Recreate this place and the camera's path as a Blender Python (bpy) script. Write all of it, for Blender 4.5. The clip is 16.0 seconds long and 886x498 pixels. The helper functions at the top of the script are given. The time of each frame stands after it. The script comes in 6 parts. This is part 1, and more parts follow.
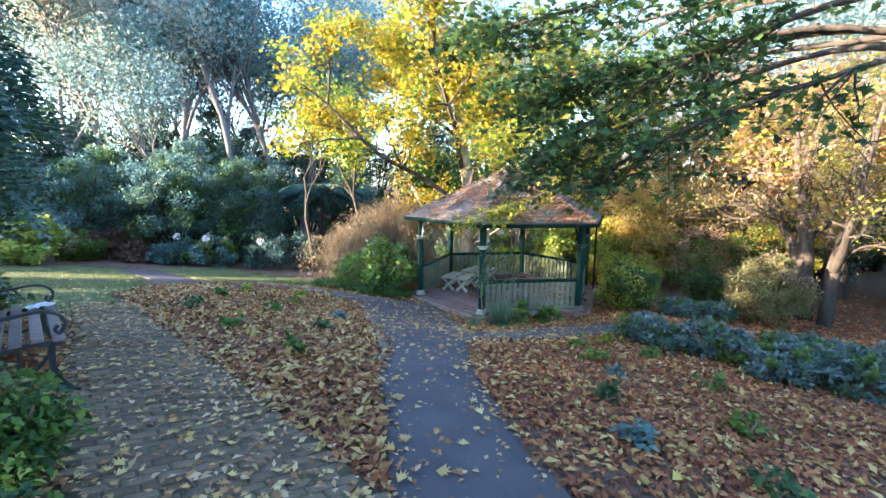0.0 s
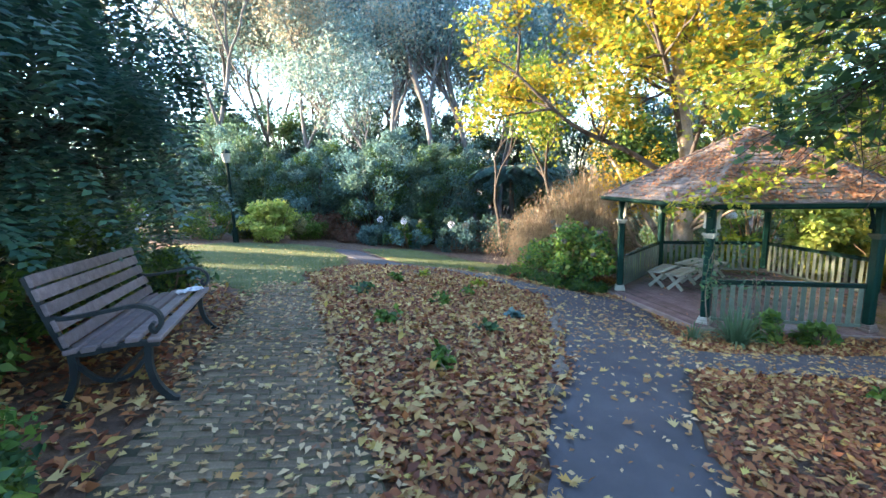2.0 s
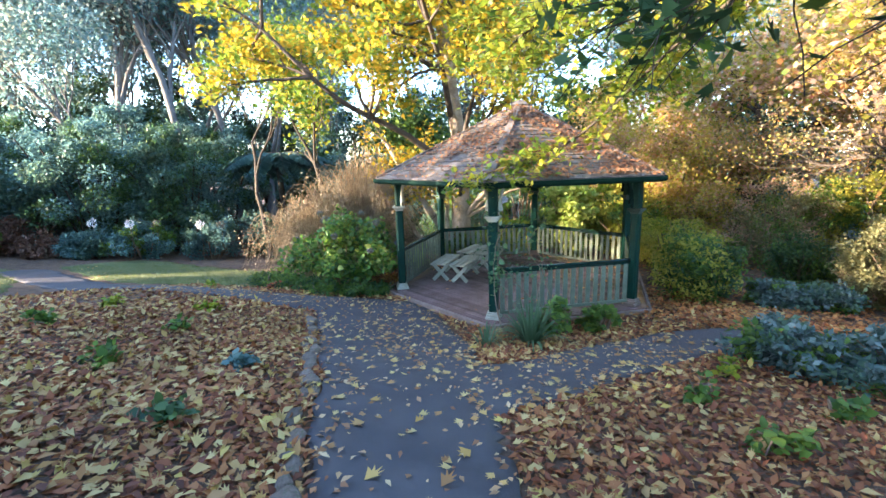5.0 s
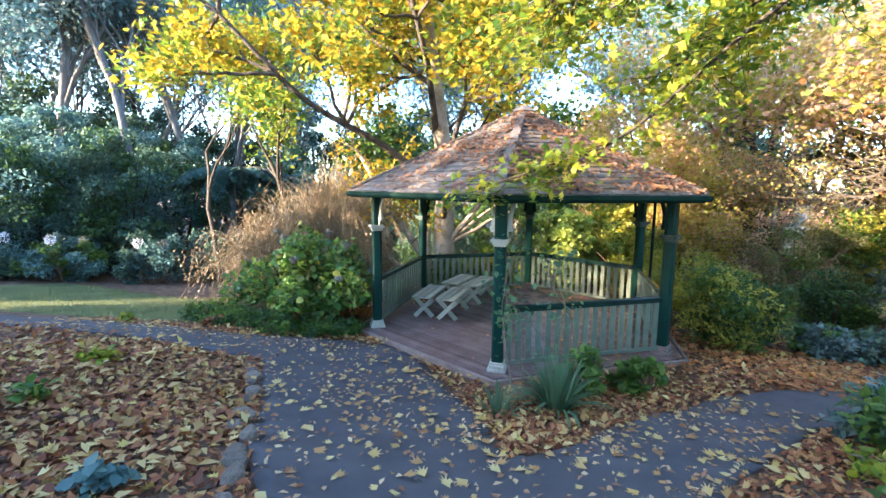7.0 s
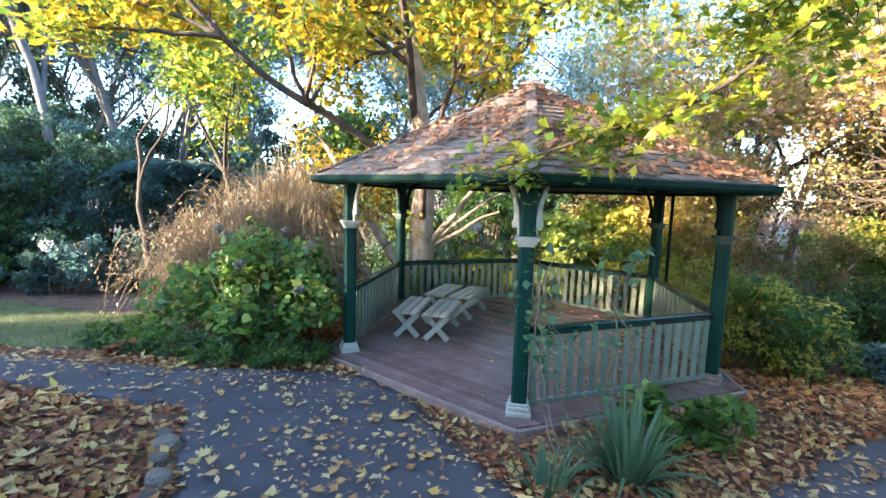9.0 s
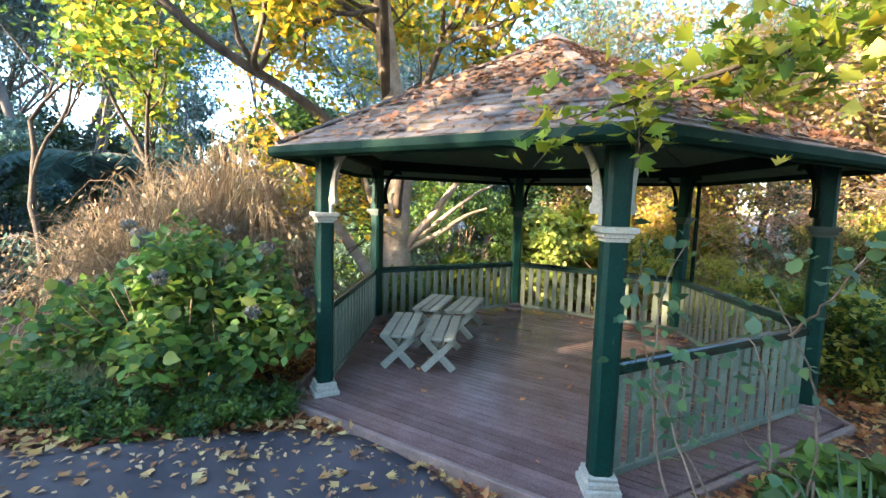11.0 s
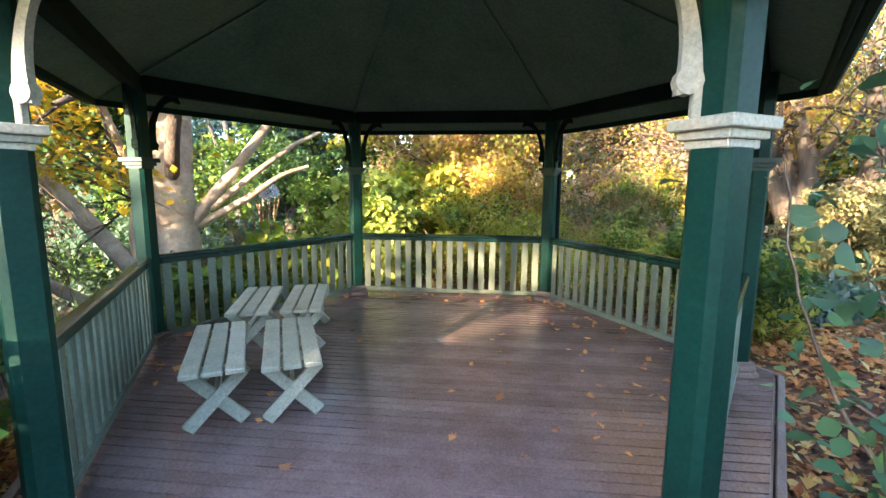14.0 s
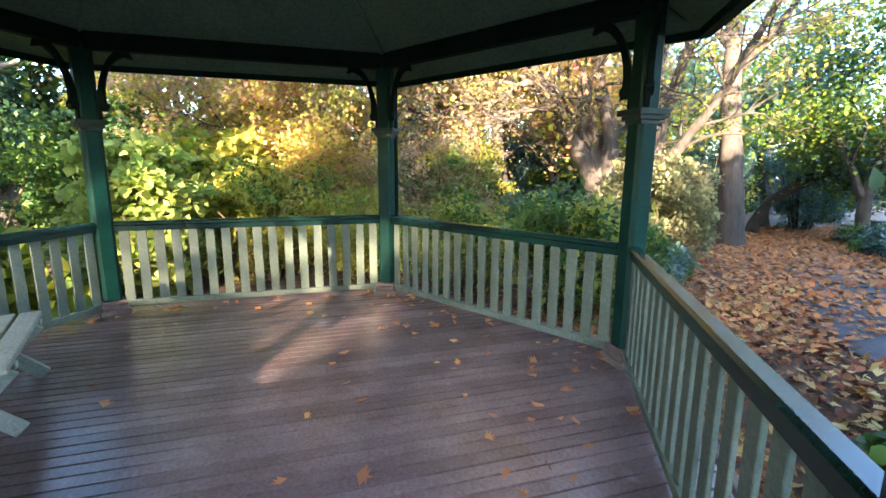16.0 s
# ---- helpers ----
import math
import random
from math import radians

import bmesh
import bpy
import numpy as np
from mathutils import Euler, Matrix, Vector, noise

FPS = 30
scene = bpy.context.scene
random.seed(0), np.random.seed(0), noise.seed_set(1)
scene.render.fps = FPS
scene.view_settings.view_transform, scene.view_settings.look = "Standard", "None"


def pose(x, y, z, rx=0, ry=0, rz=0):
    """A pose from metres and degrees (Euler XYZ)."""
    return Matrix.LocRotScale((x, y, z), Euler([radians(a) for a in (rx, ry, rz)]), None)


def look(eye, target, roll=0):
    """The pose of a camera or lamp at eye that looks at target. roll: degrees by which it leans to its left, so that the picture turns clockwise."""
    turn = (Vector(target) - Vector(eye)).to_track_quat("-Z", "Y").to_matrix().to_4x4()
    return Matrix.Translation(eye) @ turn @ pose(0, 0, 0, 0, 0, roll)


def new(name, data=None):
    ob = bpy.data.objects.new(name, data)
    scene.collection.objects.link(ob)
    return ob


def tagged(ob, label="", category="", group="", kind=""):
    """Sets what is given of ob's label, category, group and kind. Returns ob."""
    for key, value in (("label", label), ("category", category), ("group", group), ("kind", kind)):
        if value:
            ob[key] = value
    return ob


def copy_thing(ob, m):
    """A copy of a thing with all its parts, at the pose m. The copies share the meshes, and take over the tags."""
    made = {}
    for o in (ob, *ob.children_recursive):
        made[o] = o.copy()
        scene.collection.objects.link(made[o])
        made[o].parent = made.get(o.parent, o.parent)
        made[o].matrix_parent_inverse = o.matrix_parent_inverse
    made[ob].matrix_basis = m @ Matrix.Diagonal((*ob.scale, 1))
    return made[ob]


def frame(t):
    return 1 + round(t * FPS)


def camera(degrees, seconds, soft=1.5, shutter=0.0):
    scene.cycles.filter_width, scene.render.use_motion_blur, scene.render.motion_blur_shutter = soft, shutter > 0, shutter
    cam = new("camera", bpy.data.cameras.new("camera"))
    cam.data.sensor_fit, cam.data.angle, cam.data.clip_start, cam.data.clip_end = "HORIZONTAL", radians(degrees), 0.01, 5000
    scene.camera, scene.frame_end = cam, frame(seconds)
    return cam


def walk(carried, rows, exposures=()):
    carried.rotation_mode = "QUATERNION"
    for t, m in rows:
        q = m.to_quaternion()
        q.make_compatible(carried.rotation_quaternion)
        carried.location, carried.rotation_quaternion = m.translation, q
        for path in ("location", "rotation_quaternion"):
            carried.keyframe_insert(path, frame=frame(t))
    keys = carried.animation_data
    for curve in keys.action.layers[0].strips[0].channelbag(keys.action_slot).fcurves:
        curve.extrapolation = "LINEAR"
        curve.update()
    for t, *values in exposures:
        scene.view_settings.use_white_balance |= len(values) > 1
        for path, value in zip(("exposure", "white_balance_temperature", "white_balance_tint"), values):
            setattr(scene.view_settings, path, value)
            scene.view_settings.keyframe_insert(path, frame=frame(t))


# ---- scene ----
cam = camera(88.4, 16.0)
EXPOSURES = [(0, 3.5, 5950, 16), (2.5, 3.53, 6200, 15), (8.5, 3.64, 5950, 15), (12.5, 3.82, 6500, 15), (14.5, 4.2, 6450, 15), (16, 4.12, 5950, 14)]
PATH = [
    (0, (-0.577, 0.118, 3.432), (0.679, 1.647, 3.138), 0.6),
    (0.5, (-0.292, 0.446, 3.386), (0.7, 2.158, 3.095), 0.3),
    (1, (-0.037, 0.749, 3.328), (0.711, 2.58, 3.031), -0.0),
    (1.5, (0.164, 1.066, 3.263), (0.726, 2.958, 2.941), -0.9),
    (2, (0.373, 1.366, 3.236), (0.876, 3.27, 2.882), -2.0),
    (2.5, (0.624, 1.699, 3.19), (1.225, 3.567, 2.801), -2.8),
    (3, (0.859, 2.023, 3.151), (1.641, 3.816, 2.734), -3.4),
    (3.5, (1.153, 2.309, 3.075), (2.112, 4.009, 2.639), -3.6),
    (4, (1.409, 2.611, 2.983), (2.514, 4.22, 2.545), -3.3),
    (4.5, (1.67, 2.918, 2.926), (2.883, 4.448, 2.494), -2.5),
    (5, (1.914, 3.256, 2.822), (3.204, 4.731, 2.422), -1.6),
    (5.2, (2.024, 3.406, 2.798), (3.332, 4.87, 2.416), -1.4),
    (7.3, (2.913, 5.018, 2.452), (4.34, 6.394, 2.187), 0.9),
    (7.5, (2.991, 5.177, 2.422), (4.433, 6.538, 2.161), 1.0),
    (8, (3.237, 5.524, 2.337), (4.714, 6.847, 2.074), 1.1),
    (8.5, (3.436, 5.896, 2.242), (4.947, 7.183, 1.995), 1.4),
    (8.7, (3.513, 6.034, 2.218), (5.034, 7.31, 1.977), 1.6),
    (10.8, (4.391, 7.648, 1.949), (6.053, 8.741, 1.743), 1.5),
    (11, (4.484, 7.773, 1.934), (6.161, 8.843, 1.731), 1.6),
    (11.5, (4.71, 8.05, 1.871), (6.445, 9.029, 1.691), 1.0),
    (12, (4.892, 8.339, 1.837), (6.693, 9.194, 1.67), 0.5),
    (12.5, (5.111, 8.611, 1.771), (6.981, 9.298, 1.596), 0.3),
    (13, (5.372, 8.868, 1.701), (7.296, 9.376, 1.501), 0.4),
    (13.5, (5.612, 9.069, 1.65), (7.566, 9.422, 1.41), 0.2),
    (14, (5.933, 9.183, 1.59), (7.902, 9.398, 1.307), 0.4),
    (14.5, (6.274, 9.302, 1.571), (8.246, 9.372, 1.244), 0.7),
    (15, (6.652, 9.335, 1.573), (8.61, 9.192, 1.192), 0.8),
    (15.5, (6.935, 9.357, 1.475), (8.862, 8.968, 1.110), 1.1),
    (16, (7.254, 9.307, 1.438), (9.134, 8.731, 1.073), 0.4),
]
walk(cam, [(t, look(eye, target, roll)) for t, eye, target, roll in PATH], exposures=EXPOSURES)


# ---- light ----
SUN_WAY = Vector((-0.9, 0.42, 0.0)).normalized()
SUN_HEIGHT = radians(15)
world = bpy.data.worlds.new("sky")
scene.world = world
world.use_nodes = True
wn = world.node_tree
sky = wn.nodes.new("ShaderNodeTexSky")
sky.sky_type, sky.sun_disc = "NISHITA", False
sky.sun_elevation = SUN_HEIGHT
sky.sun_rotation = math.atan2(SUN_WAY.x, SUN_WAY.y)
sky.air_density, sky.dust_density, sky.ozone_density = 1.0, 0.6, 2.8
wn.links.new(sky.outputs[0], wn.nodes["Background"].inputs[0])
wn.nodes["Background"].inputs[1].default_value = 0.15
sun = new("sun", bpy.data.lights.new("sun", "SUN"))
sun.data.energy, sun.data.angle, sun.data.color = 4.0, radians(0.6), (1.0, 0.79, 0.54)
sun_dir = SUN_WAY * math.cos(SUN_HEIGHT) + Vector((0, 0, math.sin(SUN_HEIGHT)))
sun.matrix_world = look(sun_dir * 60, (0, 0, 0))


# ---- materials ----
def nodes_of(name):
    m = bpy.data.materials.new(name)
    m.use_nodes = True
    return m, m.node_tree, m.node_tree.nodes, m.node_tree.nodes["Principled BSDF"]


def ramp(tree, stops):
    r = tree.nodes.new("ShaderNodeValToRGB")
    el = r.color_ramp.elements
    while len(el) < len(stops):
        el.new(0.5)
    for e, (p, c) in zip(el, stops):
        e.position, e.color = p, (*c, 1)
    return r


def noise_node(tree, scale, detail=6, rough=0.6, coords="Object"):
    tc = tree.nodes.new("ShaderNodeTexCoord")
    n = tree.nodes.new("ShaderNodeTexNoise")
    n.inputs["Scale"].default_value, n.inputs["Detail"].default_value, n.inputs["Roughness"].default_value = scale, detail, rough
    tree.links.new(tc.outputs[coords], n.inputs["Vector"])
    return n


def mix(tree, a, b, fac, blend="MIX"):
    """a, b, fac: sockets or values."""
    n = tree.nodes.new("ShaderNodeMix")
    n.data_type, n.blend_type = "RGBA", blend
    for sock, v in ((n.inputs[0], fac), (n.inputs[6], a), (n.inputs[7], b)):
        if hasattr(v, "is_linked"):
            tree.links.new(v, sock)
        elif isinstance(v, tuple):
            sock.default_value = (*v, 1)
        else:
            sock.default_value = v
    return n.outputs[2]


def surface(name, stops, scale=6.0, fine=60.0, rough=0.8, bump=0.3, spots=None, metal=0.0, per_piece=0.0, depth=0.01, stretch=None):
    """Mottled solid: a coarse noise through colour stops, darkened and lightened by a fine grain, with bump and optional spots (colour, scale, threshold)."""
    m, tree, n, bsdf = nodes_of(name)
    coarse, grain = noise_node(tree, scale), noise_node(tree, fine, 4, 0.7)
    if stretch:
        for node in (coarse, grain):
            mp = n.new("ShaderNodeMapping")
            mp.inputs["Scale"].default_value = stretch
            tree.links.new(node.inputs["Vector"].links[0].from_socket, mp.inputs["Vector"])
            tree.links.new(mp.outputs[0], node.inputs["Vector"])
    r = ramp(tree, stops)
    tree.links.new(coarse.outputs["Fac"], r.inputs[0])
    g = ramp(tree, [(0.3, (0.65, 0.65, 0.65)), (0.7, (1.25, 1.25, 1.25))])
    tree.links.new(grain.outputs["Fac"], g.inputs[0])
    col = mix(tree, r.outputs[0], g.outputs[0], 0.8, "MULTIPLY")
    if spots:
        sn = noise_node(tree, spots[1], 5, 0.65)
        sr = ramp(tree, [(spots[2], (0, 0, 0)), (min(1, spots[2] + 0.12), (1, 1, 1))])
        tree.links.new(sn.outputs["Fac"], sr.inputs[0])
        col = mix(tree, col, spots[0], sr.outputs[0])
    if per_piece:
        info = n.new("ShaderNodeObjectInfo")
        pr = ramp(tree, [(0, (1 - per_piece,) * 3), (1, (1 + per_piece,) * 3)])
        tree.links.new(info.outputs["Random"], pr.inputs[0])
        col = mix(tree, col, pr.outputs[0], 1.0, "MULTIPLY")
    tree.links.new(col, bsdf.inputs["Base Color"])
    bsdf.inputs["Roughness"].default_value, bsdf.inputs["Metallic"].default_value = rough, metal
    b = n.new("ShaderNodeBump")
    b.inputs["Strength"].default_value, b.inputs["Distance"].default_value = bump, depth
    tree.links.new(grain.outputs["Fac"], b.inputs["Height"])
    tree.links.new(b.outputs[0], bsdf.inputs["Normal"])
    return m


def leaf_material(name, stops, through_light=0.45, rough=0.5, bright=1.0):
    """Leaves: each island takes its own colour, and light passes through the blade."""
    m, tree, n, bsdf = nodes_of(name)
    geo = n.new("ShaderNodeNewGeometry")
    r = ramp(tree, stops)
    tree.links.new(geo.outputs["Random Per Island"], r.inputs[0])
    patch = noise_node(tree, 0.9, 3)
    pr = ramp(tree, [(0.3, (0.75 * bright,) * 3), (0.7, (1.25 * bright,) * 3)])
    tree.links.new(patch.outputs["Fac"], pr.inputs[0])
    col = mix(tree, r.outputs[0], pr.outputs[0], 1.0, "MULTIPLY")
    tree.links.new(col, bsdf.inputs["Base Color"])
    bsdf.inputs["Roughness"].default_value = rough
    bsdf.inputs["Specular IOR Level"].default_value = 0.35
    if through_light:
        t = n.new("ShaderNodeBsdfTranslucent")
        tree.links.new(col, t.inputs[0])
        mx = n.new("ShaderNodeMixShader")
        mx.inputs[0].default_value = through_light
        tree.links.new(bsdf.outputs[0], mx.inputs[1])
        tree.links.new(t.outputs[0], mx.inputs[2])
        tree.links.new(mx.outputs[0], n["Material Output"].inputs[0])
    return m


M = {}
M["soil"] = surface("soil_and_litter", [(0.3, (0.05, 0.03, 0.02)), (0.5, (0.13, 0.075, 0.045)), (0.7, (0.22, 0.13, 0.07))], 5, 70, 0.95, 0.9, depth=0.03)
M["asphalt"] = surface("asphalt", [(0.3, (0.045, 0.044, 0.05)), (0.7, (0.085, 0.08, 0.085))], 2.2, 160, 0.75, 0.5, spots=((0.12, 0.10, 0.09), 9, 0.66))
M["lawn"] = surface("lawn", [(0.3, (0.07, 0.09, 0.025)), (0.6, (0.14, 0.16, 0.05)), (0.75, (0.19, 0.17, 0.08))], 1.3, 50, 0.9, 0.8, depth=0.03)
M["brick"] = surface("mossy_paver", [(0.3, (0.120, 0.086, 0.050)), (0.55, (0.185, 0.132, 0.080)), (0.75, (0.25, 0.178, 0.115))], 5, 60, 0.95, 0.9, spots=((0.085, 0.085, 0.035), 6, 0.52), per_piece=0.3)
M["joint"] = surface("mossy_joint", [(0.3, (0.058, 0.054, 0.025)), (0.7, (0.105, 0.095, 0.045))], 6, 80, 0.95, 0.6)
M["green"] = surface("green_paint", [(0.3, (0.002, 0.024, 0.017)), (0.7, (0.004, 0.044, 0.031))], 3, 40, 0.5, 0.12, spots=((0.05, 0.11, 0.08), 7, 0.76), depth=0.004)
M["cream"] = surface("cream_paint", [(0.3, (0.34, 0.33, 0.25)), (0.7, (0.50, 0.48, 0.38))], 5, 60, 0.6, 0.2, spots=((0.20, 0.17, 0.11), 9, 0.62), depth=0.004)
M["picket"] = surface("sage_paint", [(0.3, (0.105, 0.135, 0.092)), (0.7, (0.19, 0.22, 0.155))], 4, 60, 0.6, 0.2, spots=((0.06, 0.085, 0.045), 8, 0.6), per_piece=0.14, depth=0.004)
M["deck"] = surface("stained_deck", [(0.3, (0.140, 0.085, 0.074)), (0.7, (0.235, 0.158, 0.144))], 2.5, 50, 0.22, 0.2, spots=((0.26, 0.205, 0.185), 3, 0.64), per_piece=0.2, depth=0.003)
M["kerbboard"] = surface("worn_timber", [(0.3, (0.16, 0.11, 0.085)), (0.7, (0.28, 0.20, 0.16))], 4, 60, 0.7, 0.4, depth=0.005)
M["ceiling"] = surface("ceiling_paint", [(0.3, (0.095, 0.150, 0.108)), (0.7, (0.14, 0.205, 0.15))], 2, 30, 0.8, 0.1)
M["gutter"] = surface("dark_gutter_paint", [(0.3, (0.004, 0.020, 0.014)), (0.7, (0.008, 0.034, 0.024))], 3, 40, 0.7, 0.15, spots=((0.06, 0.10, 0.06), 4, 0.7), depth=0.004)
M["handrail"] = surface("worn_green_handrail", [(0.3, (0.003, 0.020, 0.015)), (0.7, (0.008, 0.040, 0.030))], 3, 50, 0.22, 0.15, spots=((0.10, 0.14, 0.12), 6, 0.68), depth=0.003)
M["dark_trim"] = surface("dark_green_trim", [(0.3, (0.018, 0.036, 0.026)), (0.7, (0.042, 0.066, 0.050))], 5, 60, 0.6, 0.2, spots=((0.16, 0.16, 0.11), 9, 0.66), depth=0.004)
M["darkgreen"] = surface("dark_green_beam", [(0.3, (0.005, 0.014, 0.010)), (0.7, (0.010, 0.023, 0.017))], 3, 40, 0.85, 0.15)
for dull, gloss in (("darkgreen", 0.1), ("ceiling", 0.15), ("green", 0.18), ("gutter", 0.1)):
    M[dull].node_tree.nodes["Principled BSDF"].inputs["Specular IOR Level"].default_value = gloss
M["shingle"] = surface("weathered_shingle", [(0.3, (0.095, 0.080, 0.072)), (0.6, (0.17, 0.148, 0.13)), (0.75, (0.24, 0.215, 0.19))], 3, 40, 0.9, 0.6, spots=((0.12, 0.11, 0.06), 5, 0.58), per_piece=0.15)
M["slat_bench"] = surface("greyed_painted_slat", [(0.3, (0.30, 0.31, 0.22)), (0.7, (0.44, 0.43, 0.33))], 5, 50, 0.65, 0.3, spots=((0.18, 0.19, 0.12), 10, 0.62), per_piece=0.12, depth=0.004)
M["park_slat"] = surface("weathered_hardwood", [(0.3, (0.125, 0.090, 0.086)), (0.7, (0.245, 0.185, 0.178))], 3, 40, 0.55, 0.4, per_piece=0.25, depth=0.004, stretch=(6, 0.8, 6))
M["iron"] = surface("black_iron", [(0.3, (0.005, 0.009, 0.010)), (0.7, (0.014, 0.022, 0.023))], 8, 90, 0.5, 0.3, metal=0.1, depth=0.003)
M["stone"] = surface("edging_stone", [(0.3, (0.085, 0.062, 0.047)), (0.7, (0.20, 0.155, 0.12))], 6, 50, 0.9, 0.7, spots=((0.07, 0.085, 0.035), 7, 0.55), per_piece=0.35)
M["pale_bark"] = surface("pale_smooth_bark", [(0.35, (0.22, 0.165, 0.11)), (0.55, (0.38, 0.30, 0.215)), (0.72, (0.52, 0.43, 0.32))], 2.2, 22, 0.85, 0.5, spots=((0.20, 0.17, 0.10), 3.5, 0.60), depth=0.02)
M["bark"] = surface("grey_brown_bark", [(0.3, (0.04, 0.031, 0.024)), (0.7, (0.125, 0.098, 0.074))], 4, 30, 0.95, 1.0, depth=0.03, stretch=(1, 1, 0.25))
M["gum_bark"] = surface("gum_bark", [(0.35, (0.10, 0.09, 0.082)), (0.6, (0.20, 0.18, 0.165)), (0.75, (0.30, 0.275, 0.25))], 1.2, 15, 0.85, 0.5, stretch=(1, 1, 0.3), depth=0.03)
M["dark_bark"] = surface("dark_bark", [(0.3, (0.03, 0.024, 0.018)), (0.7, (0.09, 0.07, 0.05))], 4, 30, 0.95, 0.8, depth=0.02)
M["twig"] = surface("dry_twig", [(0.3, (0.12, 0.08, 0.05)), (0.7, (0.30, 0.21, 0.14))], 5, 40, 0.9, 0.4)


def L(name, *cols, t=0.45, rough=0.5):
    k = len(cols)
    M[name] = leaf_material(name, [(i / max(1, k - 1), c) for i, c in enumerate(cols)], t, rough)


L("dry_leaf", (0.09, 0.030, 0.015), (0.18, 0.055, 0.023), (0.27, 0.088, 0.033), (0.34, 0.13, 0.043), (0.39, 0.20, 0.07), t=0.15, rough=0.7)
L("tan_leaf", (0.33, 0.18, 0.06), (0.46, 0.29, 0.10), (0.55, 0.41, 0.16), (0.30, 0.11, 0.035), (0.50, 0.38, 0.09), t=0.15, rough=0.7)
L("path_leaf", (0.24, 0.11, 0.04), (0.38, 0.20, 0.07), (0.48, 0.31, 0.11), (0.56, 0.43, 0.17), (0.46, 0.26, 0.06), t=0.15, rough=0.7)
L("roof_leaf", (0.09, 0.04, 0.025), (0.20, 0.09, 0.045), (0.36, 0.16, 0.06), (0.22, 0.15, 0.10), (0.13, 0.085, 0.06), t=0.1, rough=0.8)
L("dry_path_leaf", (0.20, 0.085, 0.04), (0.32, 0.16, 0.075), (0.44, 0.27, 0.13), (0.54, 0.39, 0.21), (0.26, 0.11, 0.045), t=0.15, rough=0.7)
L("orange_litter", (0.34, 0.10, 0.032), (0.52, 0.18, 0.052), (0.62, 0.28, 0.08), (0.42, 0.17, 0.06), (0.25, 0.095, 0.04), t=0.15, rough=0.75)
L("yellow_leaf", (0.27, 0.27, 0.03), (0.48, 0.37, 0.03), (0.60, 0.41, 0.03), (0.54, 0.32, 0.03), (0.17, 0.23, 0.04), t=0.5)
L("lime_leaf", (0.13, 0.22, 0.025), (0.26, 0.34, 0.03), (0.42, 0.40, 0.04), (0.10, 0.18, 0.03), t=0.5)
L("dark_leaf", (0.025, 0.07, 0.03), (0.045, 0.10, 0.04), (0.07, 0.14, 0.045), (0.11, 0.18, 0.04), t=0.4)
# distance haze is put into this blue; gums and far shrubs share it
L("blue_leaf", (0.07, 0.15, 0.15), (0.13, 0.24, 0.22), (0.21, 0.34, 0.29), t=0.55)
L("hedge_leaf", (0.055, 0.12, 0.09), (0.10, 0.18, 0.125), (0.15, 0.235, 0.14), (0.085, 0.15, 0.125), t=0.5)
L("mid_leaf", (0.05, 0.11, 0.025), (0.10, 0.19, 0.03), (0.18, 0.26, 0.04), t=0.45)
# leaf colour raised to stand in for sunlight blocked behind the pavilion
L("gold_shrub_leaf", (0.30, 0.33, 0.06), (0.48, 0.45, 0.08), (0.60, 0.52, 0.10), (0.36, 0.38, 0.06), t=0.6)
L("orange_leaf", (0.48, 0.30, 0.08), (0.54, 0.38, 0.12), (0.36, 0.32, 0.12), (0.50, 0.22, 0.08), (0.44, 0.40, 0.13), t=0.6)
L("pink_leaf", (0.56, 0.34, 0.25), (0.64, 0.44, 0.29), (0.52, 0.42, 0.28), (0.62, 0.28, 0.20), t=0.6)
# gum foliage lightened and blued in place of distance haze
L("hazy_gum_leaf", (0.17, 0.29, 0.29), (0.24, 0.37, 0.36), (0.33, 0.42, 0.36), (0.46, 0.45, 0.33), t=0.6)
# warm low sun is painted into this leaf colour
L("gum_sunlit_leaf", (0.46, 0.39, 0.28), (0.55, 0.46, 0.33), (0.36, 0.38, 0.28), t=0.5)
L("pale_bush_leaf", (0.20, 0.20, 0.09), (0.34, 0.31, 0.14), (0.15, 0.18, 0.08), t=0.45)
L("silver_leaf", (0.05, 0.10, 0.085), (0.10, 0.16, 0.14), (0.20, 0.26, 0.24), t=0.2)
L("hydrangea_leaf", (0.04, 0.11, 0.03), (0.09, 0.21, 0.04), (0.24, 0.38, 0.06), (0.06, 0.16, 0.07), (0.20, 0.24, 0.06), (0.12, 0.26, 0.06), (0.34, 0.34, 0.06), t=0.45)
L("hydrangea_bloom", (0.11, 0.14, 0.15), (0.17, 0.18, 0.17), (0.20, 0.175, 0.12), (0.15, 0.12, 0.075), t=0.3)
L("white_bloom", (0.62, 0.62, 0.70), (0.75, 0.75, 0.78), t=0.3)
L("brown_bush_leaf", (0.14, 0.065, 0.045), (0.22, 0.11, 0.07), (0.12, 0.08, 0.05), t=0.3)
L("straw", (0.28, 0.215, 0.125), (0.38, 0.295, 0.175), (0.20, 0.15, 0.09), t=0.3)
L("strap_leaf", (0.05, 0.11, 0.05), (0.10, 0.17, 0.08), (0.16, 0.22, 0.12), t=0.3)
L("grass_blade", (0.08, 0.11, 0.03), (0.14, 0.18, 0.05), (0.20, 0.21, 0.07), t=0.4)
L("lime_bush_leaf", (0.26, 0.38, 0.07), (0.44, 0.50, 0.11), (0.54, 0.56, 0.18), t=0.5)
M["paper"] = surface("white_paper", [(0.3, (0.6, 0.6, 0.62)), (0.7, (0.75, 0.75, 0.77))], 8, 60, 0.8, 0.2)
